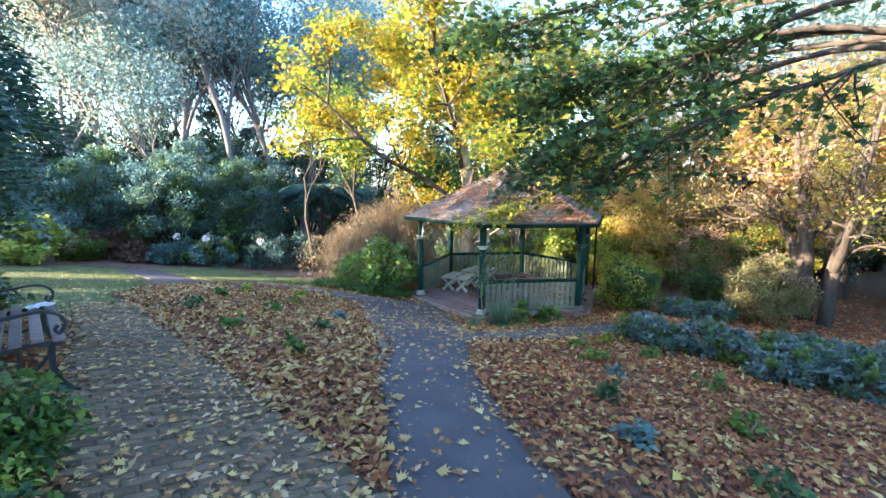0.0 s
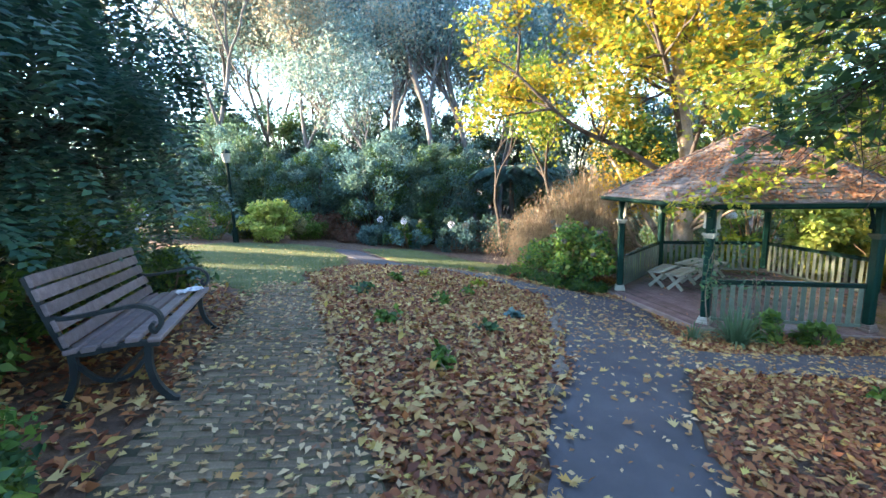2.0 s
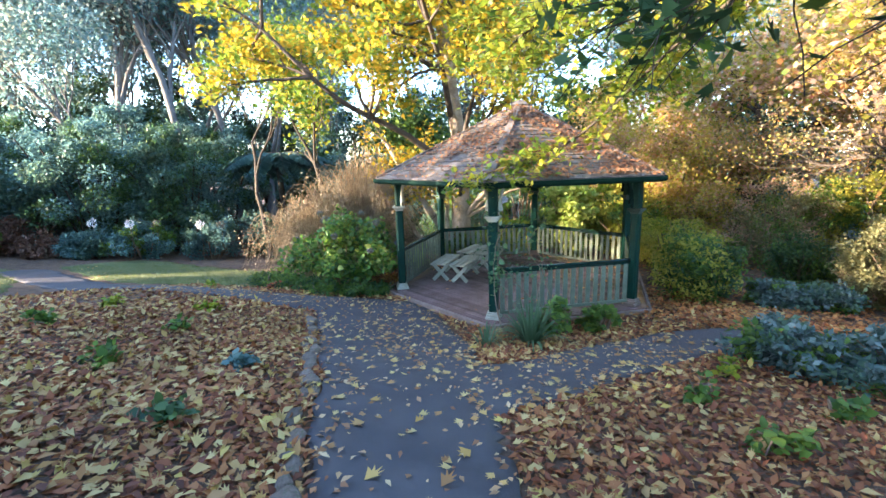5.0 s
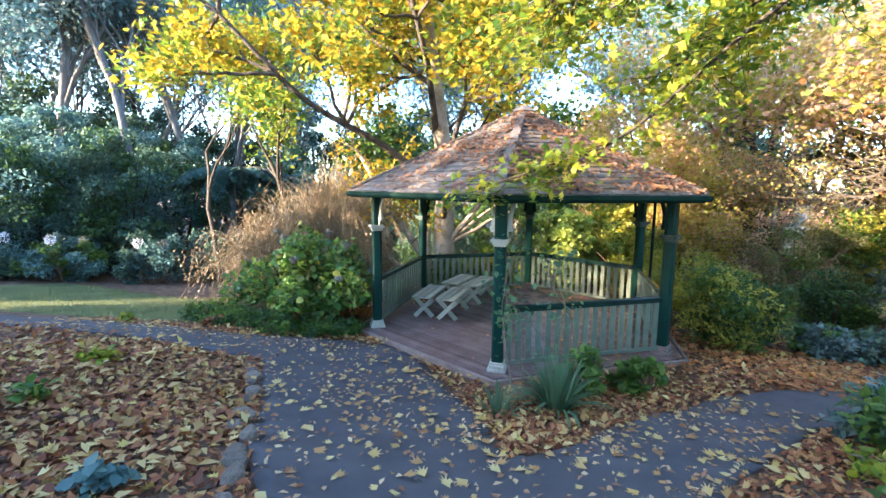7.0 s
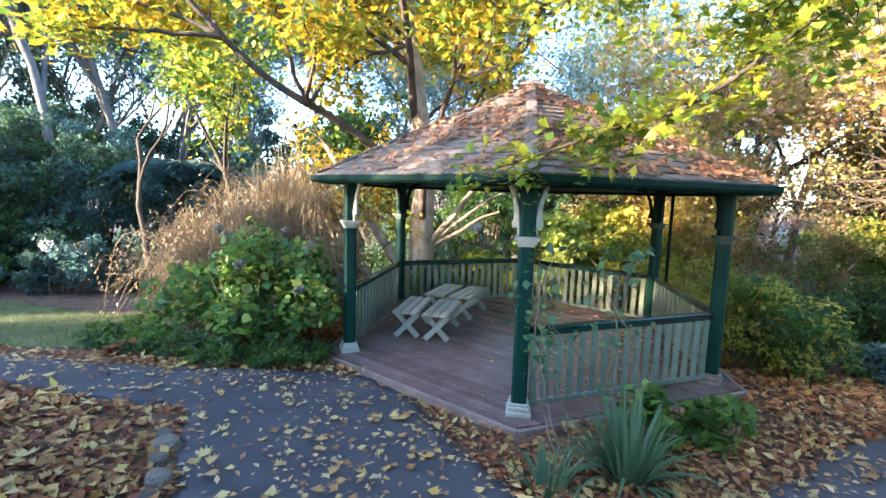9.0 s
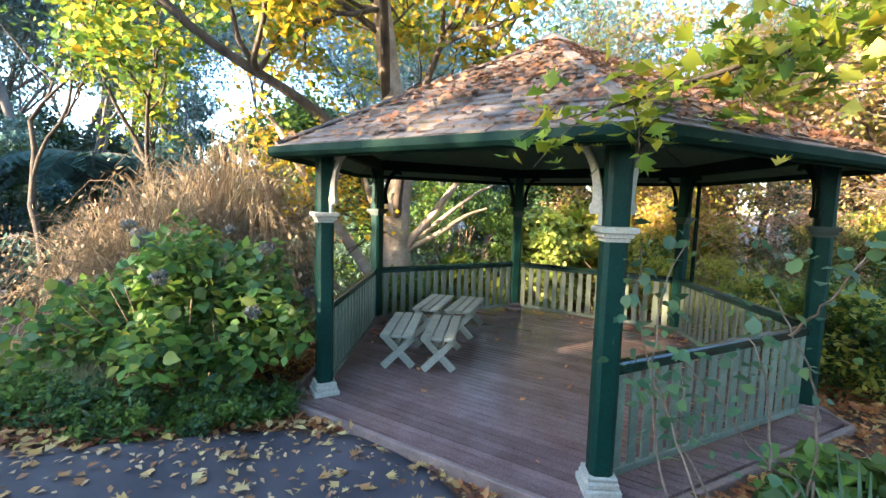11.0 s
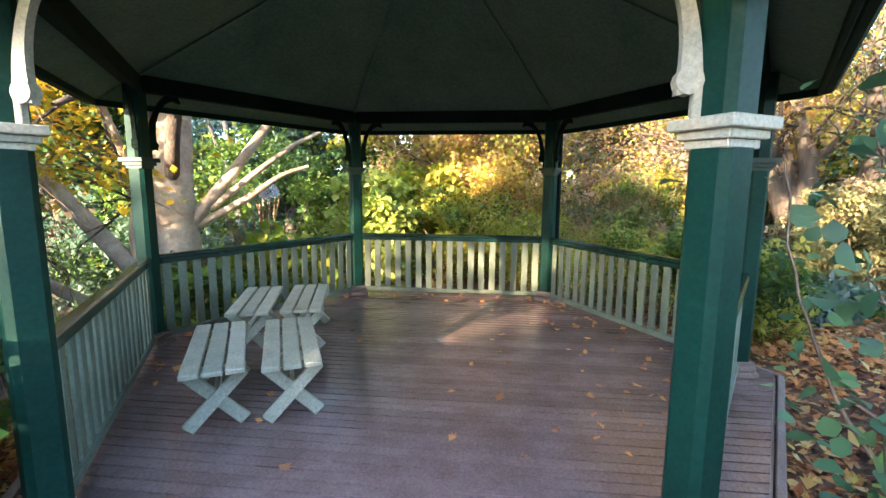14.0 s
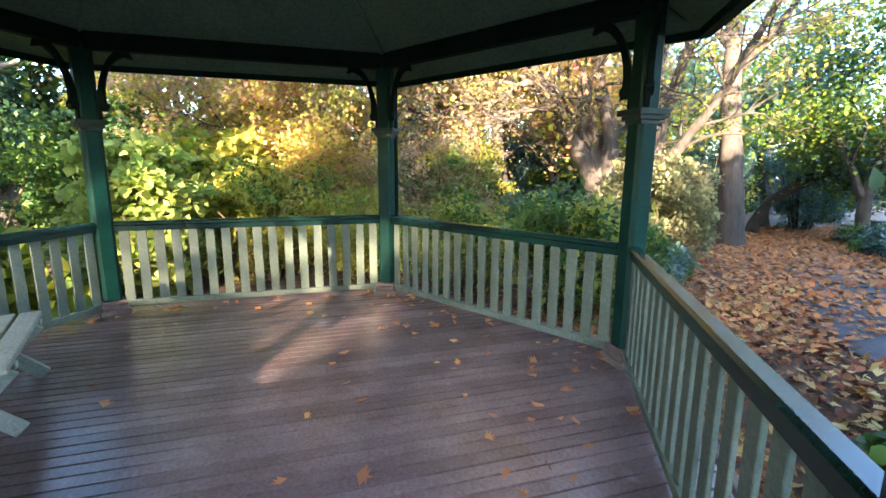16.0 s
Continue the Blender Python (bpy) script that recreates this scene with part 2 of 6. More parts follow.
L("fern_leaf", (0.035, 0.085, 0.07), (0.065, 0.13, 0.105), (0.11, 0.19, 0.155), t=0.45)


# ---- mesh helpers ----
def mesh_ob(name, bm, material, parent=None, smooth=False):
    me = bpy.data.meshes.new(name)
    bm.to_mesh(me)
    bm.free()
    me.materials.append(M[material])
    if smooth:
        me.shade_smooth()
    ob = new(name, me)
    ob.parent = parent
    return ob


def part(name, bm, material, parent, label="", smooth=False):
    ob = mesh_ob(name, bm, material, parent, smooth)
    return tagged(ob, label) if label else ob


def shared(name, me, parent, m):
    """One more object on a mesh that alike pieces share."""
    ob = new(name, me)
    ob.parent, ob.matrix_basis = parent, m
    return ob


def thing(name, label, category, m=Matrix(), group="", kind=""):
    ob = new(name)
    ob.matrix_basis, ob.empty_display_size = m, 0.1
    return tagged(ob, label, category, group, kind)


def add_box(bm, sx, sy, sz, m=Matrix(), bevel=0.0):
    made = bmesh.ops.create_cube(bm, size=1, matrix=m @ Matrix.Diagonal((sx, sy, sz, 1)))["verts"]
    if bevel:
        edges = {e for v in made for e in v.link_edges}
        bmesh.ops.bevel(bm, geom=list(edges), offset=bevel, segments=1, affect="EDGES")
    return bm


def box(sx, sy, sz, m=Matrix(), bevel=0.0):
    return add_box(bmesh.new(), sx, sy, sz, m, bevel)


def prism(points, z0, z1, m=Matrix()):
    """An upright prism over a convex outline."""
    bm = bmesh.new()
    lo = [bm.verts.new(m @ Vector((x, y, z0))) for x, y in points]
    hi = [bm.verts.new(m @ Vector((x, y, z1))) for x, y in points]
    k = len(points)
    bm.faces.new(lo[::-1]), bm.faces.new(hi)
    for i in range(k):
        bm.faces.new((lo[i], lo[(i + 1) % k], hi[(i + 1) % k], hi[i]))
    return bm


def bar_between(a, b, w, h, bevel=0.0, up=(0, 0, 1)):
    """A bar of width w and height h from a to b."""
    a, b = Vector(a), Vector(b)
    y = (b - a).normalized()
    x = y.cross(Vector(up)).normalized()
    z = x.cross(y)
    m = Matrix((x, y, z)).transposed().to_4x4()
    m.translation = (a + b) / 2
    return box(w, (b - a).length, h, m, bevel)


def smooth_line(points, per=6):
    """Catmull-Rom through the points."""
    p = [np.array(q, float) for q in points]
    p = [2 * p[0] - p[1], *p, 2 * p[-1] - p[-2]]
    out = []
    for i in range(1, len(p) - 2):
        for s in np.arange(per) / per:
            a, b, c, d = p[i - 1:i + 3]
            out.append(0.5 * (2 * b + (c - a) * s + (2 * a - 5 * b + 4 * c - d) * s * s + (3 * b - a - 3 * c + d) * s ** 3))
    return np.array(out + [p[-2]])


def tubes_mesh(name, lines, sides=7):
    """One mesh of tapered tubes; lines: (points n x 3, radii n)."""
    vs, fs, base = [], [], 0
    for pts, rad in lines:
        k = sides if rad[0] > 0.03 else (5 if rad[0] > 0.012 else 3)
        pts = np.asarray(pts, float)
        tan = np.gradient(pts, axis=0)
        tan /= np.linalg.norm(tan, axis=1)[:, None] + 1e-9
        ref = np.array([0.31, 0.95, 0.05]) if abs(tan[0][2]) > 0.6 else np.array([0, 0, 1.0])
        u = np.cross(tan, ref)
        u /= np.linalg.norm(u, axis=1)[:, None] + 1e-9
        v = np.cross(tan, u)
        a = np.arange(k) * 2 * np.pi / k
        ring = pts[:, None] + (np.asarray(rad)[:, None, None]) * (u[:, None] * np.cos(a)[None, :, None] + v[:, None] * np.sin(a)[None, :, None])
        n = len(pts)
        vs.append(ring.reshape(-1, 3))
        i = np.arange(n - 1)[:, None] * k
        j = np.arange(k)[None, :]
        q = np.stack([i + j, i + (j + 1) % k, i + k + (j + 1) % k, i + k + j], -1).reshape(-1, 4) + base
        fs.append(q)
        base += n * k
    me = bpy.data.meshes.new(name)
    me.from_pydata(np.concatenate(vs).tolist(), [], np.concatenate(fs).tolist())
    me.shade_smooth()
    return me


def copies_mesh(name, verts, faces, places, turns, sizes):
    """One mesh of many copies of a small template. verts k x 3, faces equal-sided, places n x 3, turns n x 3 x 3, sizes n."""
    verts, faces = np.asarray(verts, float), np.asarray(faces, int)
    n, k = len(places), len(verts)
    v = np.einsum("nij,kj->nki", turns, verts) * np.asarray(sizes)[:, None, None] + np.asarray(places)[:, None]
    f = (faces[None] + (np.arange(n) * k)[:, None, None]).reshape(-1, faces.shape[1])
    me = bpy.data.meshes.new(name)
    me.vertices.add(n * k)
    me.vertices.foreach_set("co", v.reshape(-1).astype(np.float32))
    me.loops.add(f.size)
    me.loops.foreach_set("vertex_index", f.reshape(-1).astype(np.int32))
    me.polygons.add(len(f))
    me.polygons.foreach_set("loop_start", (np.arange(len(f)) * f.shape[1]).astype(np.int32))
    me.update(calc_edges=True)
    me.validate()
    return me


def random_turns(rng, n, tilt=1.0, up=None):
    """Turns of leaves: z leans from the vertical by about tilt radians, any heading."""
    head = rng.uniform(0, 2 * np.pi, n)
    lean = np.abs(rng.normal(0, tilt, n)) if tilt < 1.5 else np.arccos(rng.uniform(-1, 1, n))
    axis = rng.uniform(0, 2 * np.pi, n)
    z = np.stack([np.sin(lean) * np.cos(axis), np.sin(lean) * np.sin(axis), np.cos(lean)], -1)
    x = np.stack([np.cos(head), np.sin(head), np.zeros(n)], -1)
    x -= z * (x * z).sum(1)[:, None]
    x /= np.linalg.norm(x, axis=1)[:, None] + 1e-9
    y = np.cross(z, x)
    return np.stack([x, y, z], -1)


# leaf templates, about one unit long; triangles or quads
LEAF = ([(0, 0, 0), (0.28, 0.45, 0.06), (0, 1, -0.08), (-0.28, 0.45, 0.06)], [(0, 1, 2, 3)])
FOLD = ([(0, 0, 0), (0.26, 0.42, 0.09), (0.0, 1.0, -0.10), (-0.26, 0.42, 0.09), (0, 0.45, 0)], [(0, 1, 4), (1, 2, 4), (0, 4, 3), (4, 2, 3)])
BROAD = ([(0, 0, 0), (0.34, 0.2, 0.05), (0.40, 0.55, 0.08), (0, 1, -0.14), (-0.40, 0.55, 0.08), (-0.34, 0.2, 0.05), (0, 0.5, 0)],
         [(0, 1, 6), (1, 2, 6), (2, 3, 6), (3, 4, 6), (4, 5, 6), (5, 0, 6)])


def lobed(curl=0.12):
    """A five-lobed leaf."""
    out = [(0.0, -0.05)]
    for a, r in ((-72, 0.42), (-50, 0.22), (-34, 0.52), (-15, 0.25), (0, 0.62), (15, 0.25), (34, 0.52), (50, 0.22), (72, 0.42)):
        out.append((math.sin(radians(a)) * r, 0.35 + math.cos(radians(a)) * r))
    v = [(x, y, curl * (abs(x) * 2 + (y - 0.35)) * (1 if i % 2 else 0.3)) for i, (x, y) in enumerate(out)] + [(0, 0.35, 0)]
    k = len(out)
    return v, [(i, (i + 1) % k, k) for i in range(k)]


MAPLE = lobed()
BLADE = ([(-0.03, 0, 0), (0.03, 0, 0), (0.022, 0.05, 0.6), (-0.022, 0.05, 0.6), (0, 0.22, 1.0)], [(0, 1, 2), (0, 2, 3), (3, 2, 4)])


# ---- ground ----
def land(x, y):
    """Height of the ground; works on arrays."""
    x, y = np.asarray(x, float), np.asarray(y, float)
    u, v = 12 * np.tanh((x - 5) / 12), 12 * np.tanh((y - 7) / 12)

    def swell(a, b, s):
        return np.exp(-((x - a) ** 2 + (y - b) ** 2) / (2 * s * s))
    z = 0.68986 - 0.15446 * u - 0.06305 * v + 0.00335 * u * u + 0.00424 * u * v - 0.00701 * v * v
    z = z - 0.40082 * swell(6.2, 8.6, 1.8) + 0.21231 * swell(3, 12, 2.0) - 0.07591 * swell(7.5, 4.6, 2.0)
    d = np.hypot(x - GX, y - GY)
    k = np.clip((3.9 - d) / 0.9, 0, 1)
    k = k * k * (3 - 2 * k)
    return z * (1 - k) + np.minimum(z, -0.07) * k


GX, GY, GR = 9.913, 9.775, 2.69


def ground_sheet():
    a = np.concatenate([[-400, -150, -70, -45, -30], np.arange(-20, -3, 1.0), np.arange(-3, 14, 0.25), np.arange(14, 30, 1.0), [32, 38, 46, 60, 90, 200, 400]])
    b = np.concatenate([[-400, -150, -70, -45, -30], np.arange(-20, -3, 1.0), np.arange(-3, 20, 0.25), np.arange(20, 36, 1.0), [38, 46, 60, 90, 200, 400]])
    X, Y = np.meshgrid(a, b, indexing="ij")
    Z = land(X, Y) + 0.012 * np.sin(X * 5.1 + Y * 2.3) * np.sin(Y * 4.3 - X * 1.7)
    n, m = X.shape
    i = (np.arange(n - 1)[:, None] * m + np.arange(m - 1)[None]).reshape(-1)
    me = bpy.data.meshes.new("ground")
    me.from_pydata(np.stack([X, Y, Z], -1).reshape(-1, 3).tolist(), [], np.stack([i, i + m, i + m + 1, i + 1], -1).tolist())
    me.materials.append(M["soil"])
    me.shade_smooth()
    tagged(new("ground", me), "brown soil strewn with leaf litter, sloping down", "ground", kind="structure")


ground_sheet()


def capsule(X, Y, line):
    """Distance to a line of (x, y, half width) less its half width."""
    best = np.full(X.shape, 1e9)
    for (x0, y0, w0), (x1, y1, w1) in zip(line[:-1], line[1:]):
        dx, dy = x1 - x0, y1 - y0
        s = np.clip(((X - x0) * dx + (Y - y0) * dy) / (dx * dx + dy * dy), 0, 1)
        best = np.minimum(best, np.hypot(X - x0 - s * dx, Y - y0 - s * dy) - (w0 + s * (w1 - w0)))
    return best


def wobble(X, Y, k=0.05):
    return k * (np.sin(X * 3.1 + 1.3 * Y) + np.sin(Y * 4.7 - X * 2.1 + 1) + 0.6 * np.sin(X * 9 + Y * 7)) / 2


MAIN = smooth_line([(0.3, -3.0, 0.58), (0.72, 0.4, 0.56), (1.28, 1.9, 0.55), (2.0, 3.3, 0.54), (2.9, 4.6, 0.54), (3.9, 6.0, 0.7), (4.85, 7.4, 0.95), (5.7, 8.9, 1.1), (6.2, 10.0, 1.05)])
WEST = smooth_line([(6.3, 10.4, 0.75), (5.0, 11.15, 0.55), (4.0, 12.0, 0.5), (3.1, 13.4, 0.5), (2.3, 16.0, 0.55), (1.3, 21.0, 0.6)])
EAST = smooth_line([(4.5, 6.2, 0.8), (6.0, 5.95, 0.6), (7.6, 5.75, 0.5), (9.2, 5.0, 0.5), (10.6, 3.4, 0.55), (13.0, 0.0, 0.65), (16.2, -3.9, 0.75), (20.5, -10, 0.9), (26, -17, 1.1)])


def path_field(X, Y):
    d = np.minimum(np.minimum(capsule(X, Y, MAIN), capsule(X, Y, WEST)), capsule(X, Y, EAST))
    return d + wobble(X, Y, 0.05)


def brick_field(X, Y):
    line = [(-0.25, -4.0, 1.0), (-0.1, 1.5, 0.82), (-0.06, 2.6, 0.72), (-0.12, 4.5, 0.60), (-0.22, 7.0, 0.46), (-0.28, 9.0, 0.40)]
    return capsule(X, Y, line)


def lawn_field(X, Y):
    a = capsule(X, Y, [(-0.45, 8.6, 0.5), (-1.0, 10.5, 1.0), (-1.8, 14.0, 2.6), (-2.0, 20.0, 3.4)])
    b = capsule(X, Y, [(5.3, 13.5, 0.9), (5.7, 14.8, 1.7), (4.4, 18.0, 1.7), (3.6, 21.5, 1.5)])
    return np.maximum(np.minimum(a, b) + wobble(X, Y, 0.15), -path_field(X, Y) - 0.02)


def sheet(name, field, bounds, step, lift, material, skirt=0.03):
    """A thin sheet over the land where the field is below nought, with its rim drawn to the edge and turned down."""
    x = np.arange(bounds[0], bounds[1], step)
    y = np.arange(bounds[2], bounds[3], step)
    X, Y = np.meshgrid(x, y, indexing="ij")
    for _ in range(2):
        d = field(X, Y)
        e = 0.01
        gx, gy = (field(X + e, Y) - d) / e, (field(X, Y + e) - d) / e
        g = gx * gx + gy * gy + 1e-6
        near = np.abs(d) < step * 0.62
        X, Y = np.where(near, X - d * gx / g, X), np.where(near, Y - d * gy / g, Y)
    ok = field(X, Y) < 0.012
    n, m = X.shape
    keep = ok[:-1, :-1] & ok[1:, :-1] & ok[1:, 1:] & ok[:-1, 1:]
    idx = np.arange(n * m).reshape(n, m)
    quads = np.stack([idx[:-1, :-1], idx[1:, :-1], idx[1:, 1:], idx[:-1, 1:]], -1)[keep]
    used = np.unique(quads)
    remap = np.full(n * m, -1)
    remap[used] = np.arange(len(used))
    P = np.stack([X.reshape(-1), Y.reshape(-1), land(X, Y).reshape(-1) + lift], -1)[used]
    bm = bmesh.new()
    vs = [bm.verts.new(p) for p in P]
    for q in remap[quads]:
        try:
            bm.faces.new([vs[i] for i in q])
        except ValueError:
            pass
    rim = [e for e in bm.edges if e.is_boundary]
    out = bmesh.ops.extrude_edge_only(bm, edges=rim)["geom"]
    for v in out:
        if isinstance(v, bmesh.types.BMVert):
            v.co.z -= skirt
    bmesh.ops.recalc_face_normals(bm, faces=bm.faces)
    return mesh_ob(name, bm, material, smooth=True)


tagged(sheet("pavement", path_field, (-0.6, 12.5, -4, 22), 0.12, 0.02, "asphalt", 0.06), "dark asphalt garden path with scattered leaves", "path", kind="structure")
tagged(sheet("road", lambda X, Y: np.maximum(capsule(X, Y, EAST), 12.3 - X), (12.3, 26, -20, 2.5), 0.3, 0.02, "asphalt", 0.06), "asphalt path winding away under trees", "path", kind="structure")
tagged(sheet("lawn", lawn_field, (-6.5, 8, 7.5, 25), 0.2, 0.012, "lawn"), "short mown lawn between path and shrubs", "lawn", kind="structure")


# ---- pavilion ----
def corner(k, r=GR, z=0.0):
    a = radians(60 * k + 30)
    return Vector((r * math.cos(a), r * math.sin(a), z))


# corners by number: 0 C, 1 B, 2 A, 3 H, 4 G, 5 D; the way in lies between 2 and 3
EAVE_R, EAVE_Z, APEX_Z, BEAM_Z = 3.11, 2.29, 3.86, 2.46


def cut_loop(outline, keep):
    """Clips a convex outline by half planes (a, b, c): a x + b y <= c."""
    for a, b, c in keep:
        out = []
        for (x0, y0), (x1, y1) in zip(outline, outline[1:] + outline[:1]):
            d0, d1 = a * x0 + b * y0 - c, a * x1 + b * y1 - c
            if d0 <= 0:
                out.append((x0, y0))
            if d0 * d1 < 0:
                s = d0 / (d0 - d1)
                out.append((x0 + s * (x1 - x0), y0 + s * (y1 - y0)))
        outline = out
        if not outline:
            break
    return outline


def hex_planes(r):
    return [(math.cos(radians(60 * k)), math.sin(radians(60 * k)), r * math.cos(radians(30))) for k in range(6)]


def post_mesh(w, z0, z1):
    c, h = 0.028, w / 2
    return prism([(h - c, -h), (h, -h + c), (h, h - c), (h - c, h), (-h + c, h), (-h, h - c), (-h, -h + c), (-h + c, -h)], z0, z1)


def moulding(z, w, h):
    bm = bmesh.new()
    for dz, k, t in ((0.0, 0.0, 0.3), (0.3, 0.018, 0.3), (0.6, 0.04, 0.4)):
        add_box(bm, w + 2 * k, w + 2 * k, h * t, Matrix.Translation((0, 0, z + h * (dz + t / 2))), 0.004)
    return bm


def bracket_mesh():
    """A curved bracket in the xz plane: from the post outwards (x) and up to the beam, with a small scroll at the foot."""
    bm = bmesh.new()
    th = 0.035
    inner, outer = [], []
    for i in range(15):
        s = i / 14
        a = s * math.pi / 2
        x, z = 0.02 + 0.27 * (1 - math.cos(a)), 1.90 + 0.52 * math.sin(a)
        w = 0.075 - 0.03 * math.sin(math.pi * s) + (0.02 if s > 0.9 else 0)
        inner.append((x - w * 0.1 * (1 - s), z + w * s * 0.45))
        outer.append((x + w * (1 - s * 0.6), z - w * (0.2 + 0.6 * s)))
    lo = [[bm.verts.new((x, y, z)) for x, z in inner] for y in (-th / 2, th / 2)]
    hi = [[bm.verts.new((x, y, z)) for x, z in outer] for y in (-th / 2, th / 2)]
    for i in range(14):
        bm.faces.new((lo[0][i], hi[0][i], hi[0][i + 1], lo[0][i + 1]))
        bm.faces.new((lo[1][i], lo[1][i + 1], hi[1][i + 1], hi[1][i]))
        bm.faces.new((hi[0][i], hi[1][i], hi[1][i + 1], hi[0][i + 1]))
        bm.faces.new((lo[0][i], lo[0][i + 1], lo[1][i + 1], lo[1][i]))
    for i in (0, 14):
        bm.faces.new((lo[0][i], lo[1][i], hi[1][i], hi[0][i]))
    bmesh.ops.create_cone(bm, cap_ends=True, segments=12, radius1=0.045, radius2=0.045, depth=0.05, matrix=Matrix.Translation((0.055, 0, 1.93)) @ Matrix.Rotation(math.pi / 2, 4, "X"))
    add_box(bm, 0.04, th, 0.12, Matrix.Translation((0.02, 0, 1.87)), 0.004)
    bmesh.ops.recalc_face_normals(bm, faces=bm.faces)
    return bm


def slope_frame(k):
    """Eave corners and apex of the roof face between corners k and k + 1."""
    return corner(k, EAVE_R, EAVE_Z + 0.10), corner(k + 1, EAVE_R, EAVE_Z + 0.10), Vector((0, 0, APEX_Z))


def build_pavilion():
    g = thing("pavilion", "hexagonal green timber garden pavilion with leaf-strewn shingle roof", "gazebo", pose(GX, GY, 0))
    # floor
    base = part("floor_base", prism([corner(k, 3.02)[:2] for k in range(6)], -0.42, -0.032), "kerbboard", g, "low worn timber and concrete plinth")
    for k in range(6):
        a, b = corner(k, 3.06), corner(k + 1, 3.06)
        part("edge_board", bar_between(a + Vector((0, 0, -0.075)), b + Vector((0, 0, -0.075)), 0.05, 0.15, 0.008), "kerbboard", g)
    # roof underside, eaves and shingles
    for k in range(6):
        a, b, top = slope_frame(k)
        n = (b - a).cross(top - a).normalized()
        bm = bmesh.new()
        lo = [bm.verts.new(p) for p in (a - n * 0.05, b - n * 0.05, top - Vector((0, 0, 0.06)))]
        hi = [bm.verts.new(p) for p in (a, b, top)]
        bm.faces.new(lo[::-1]), bm.faces.new(hi)
        for i in range(3):
            bm.faces.new((lo[i], lo[(i + 1) % 3], hi[(i + 1) % 3], hi[i]))
        part("roof_deck", bm, "ceiling", g, "dull green painted roof lining")
        a2, b2 = corner(k, EAVE_R - 0.01, EAVE_Z + 0.045), corner(k + 1, EAVE_R - 0.01, EAVE_Z + 0.045)
        part("fascia", bar_between(a2, b2, 0.03, 0.09, 0.004), "gutter", g, "dark green fascia board")
        gut = bmesh.new()
        a3, b3 = corner(k, EAVE_R + 0.05, EAVE_Z + 0.065), corner(k + 1, EAVE_R + 0.05, EAVE_Z + 0.065)
        d = (b3 - a3).normalized()
        side = d.cross(Vector((0, 0, 1)))
        prof = [(-0.045, 0.03), (-0.045, -0.03), (-0.02, -0.05), (0.02, -0.05), (0.045, -0.02), (0.045, 0.035), (0.03, 0.035), (0.03, -0.015), (0.012, -0.035), (-0.015, -0.035), (-0.033, -0.02), (-0.033, 0.03)]
        ends = [[gut.verts.new(p + side * x + Vector((0, 0, z))) for x, z in prof] for p in (a3, b3)]
        for i in range(len(prof)):
            j = (i + 1) % len(prof)
            gut.faces.new((ends[0][i], ends[0][j], ends[1][j], ends[1][i]))
        bmesh.ops.recalc_face_normals(gut, faces=gut.faces)
        part("gutter", gut, "gutter", g, "green metal eaves gutter")
        part("beam", bar_between(corner(k, GR - 0.02, BEAM_Z + 0.02), corner(k + 1, GR - 0.02, BEAM_Z + 0.02), 0.09, 0.15, 0.006), "darkgreen", g, "dark green eaves beam")
        hip0, hip1 = corner(k, EAVE_R + 0.02, EAVE_Z + 0.135), Vector((0, 0, APEX_Z + 0.04))
        part("hip_cap", bar_between(hip0, hip1, 0.13, 0.03, 0.006), "shingle", g)
        part("rafter", bar_between(corner(k, EAVE_R - 0.15, EAVE_Z + 0.095), Vector((0, 0, APEX_Z - 0.085)), 0.03, 0.012), "ceiling", g)
    cap = bmesh.new()
    bmesh.ops.create_cone(cap, cap_ends=True, segments=6, radius1=0.24, radius2=0.10, depth=0.10, matrix=Matrix.Translation((0, 0, APEX_Z + 0.03)))
    part("roof_cap", cap, "shingle", g, "low weathered roof cap")
    # posts
    shaft = bpy.data.meshes.new("shaft")
    bm = post_mesh(0.156, 0.06, 2.46)
    bm.to_mesh(shaft), bm.free(), shaft.materials.append(M["green"])
    foot = bpy.data.meshes.new("foot")
    bm = bmesh.new()
    add_box(bm, 0.25, 0.25, 0.05, Matrix.Translation((0, 0, 0.025)), 0.006)
    add_box(bm, 0.22, 0.22, 0.05, Matrix.Translation((0, 0, 0.075)), 0.012)
    add_box(bm, 0.20, 0.20, 0.03, Matrix.Translation((0, 0, 0.115)), 0.006)
    bm.to_mesh(foot), bm.free(), foot.materials.append(M["cream"])
    collar = bpy.data.meshes.new("collar")
    bm = moulding(1.71, 0.160, 0.10)
    bm.to_mesh(collar), bm.free(), collar.materials.append(M["cream"])
    # posts away from the entry take darker bases and collars
    other_foot, other_collar = foot.copy(), collar.copy()
    other_foot.materials[0], other_collar.materials[0] = M["kerbboard"], M["dark_trim"]
    brk = [bpy.data.meshes.new("bracket") for _ in range(2)]
    for me, mat in zip(brk, ("cream", "darkgreen")):
        bm = bracket_mesh()
        bm.to_mesh(me), bm.free(), me.materials.append(M[mat])
    for k in range(6):
        post = new("post")
        post.parent, post.matrix_basis = g, Matrix.Translation(corner(k)) @ Matrix.Rotation(radians(60 * k + 30), 4, "Z")
        shared("shaft", shaft, post, Matrix())
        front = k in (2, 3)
        tagged(shared("foot", foot if front else other_foot, post, Matrix()), "flaking cream post base" if front else "darker post base")
        tagged(shared("collar", collar if front else other_collar, post, Matrix()), "cream moulded collar" if front else "dark green collar")
        for s in (1, -1):
            toward = Matrix.Rotation(radians(s * 120), 4, "Z")
            entry = (k, s) in ((2, 1), (3, -1), (2, -1), (3, 1))
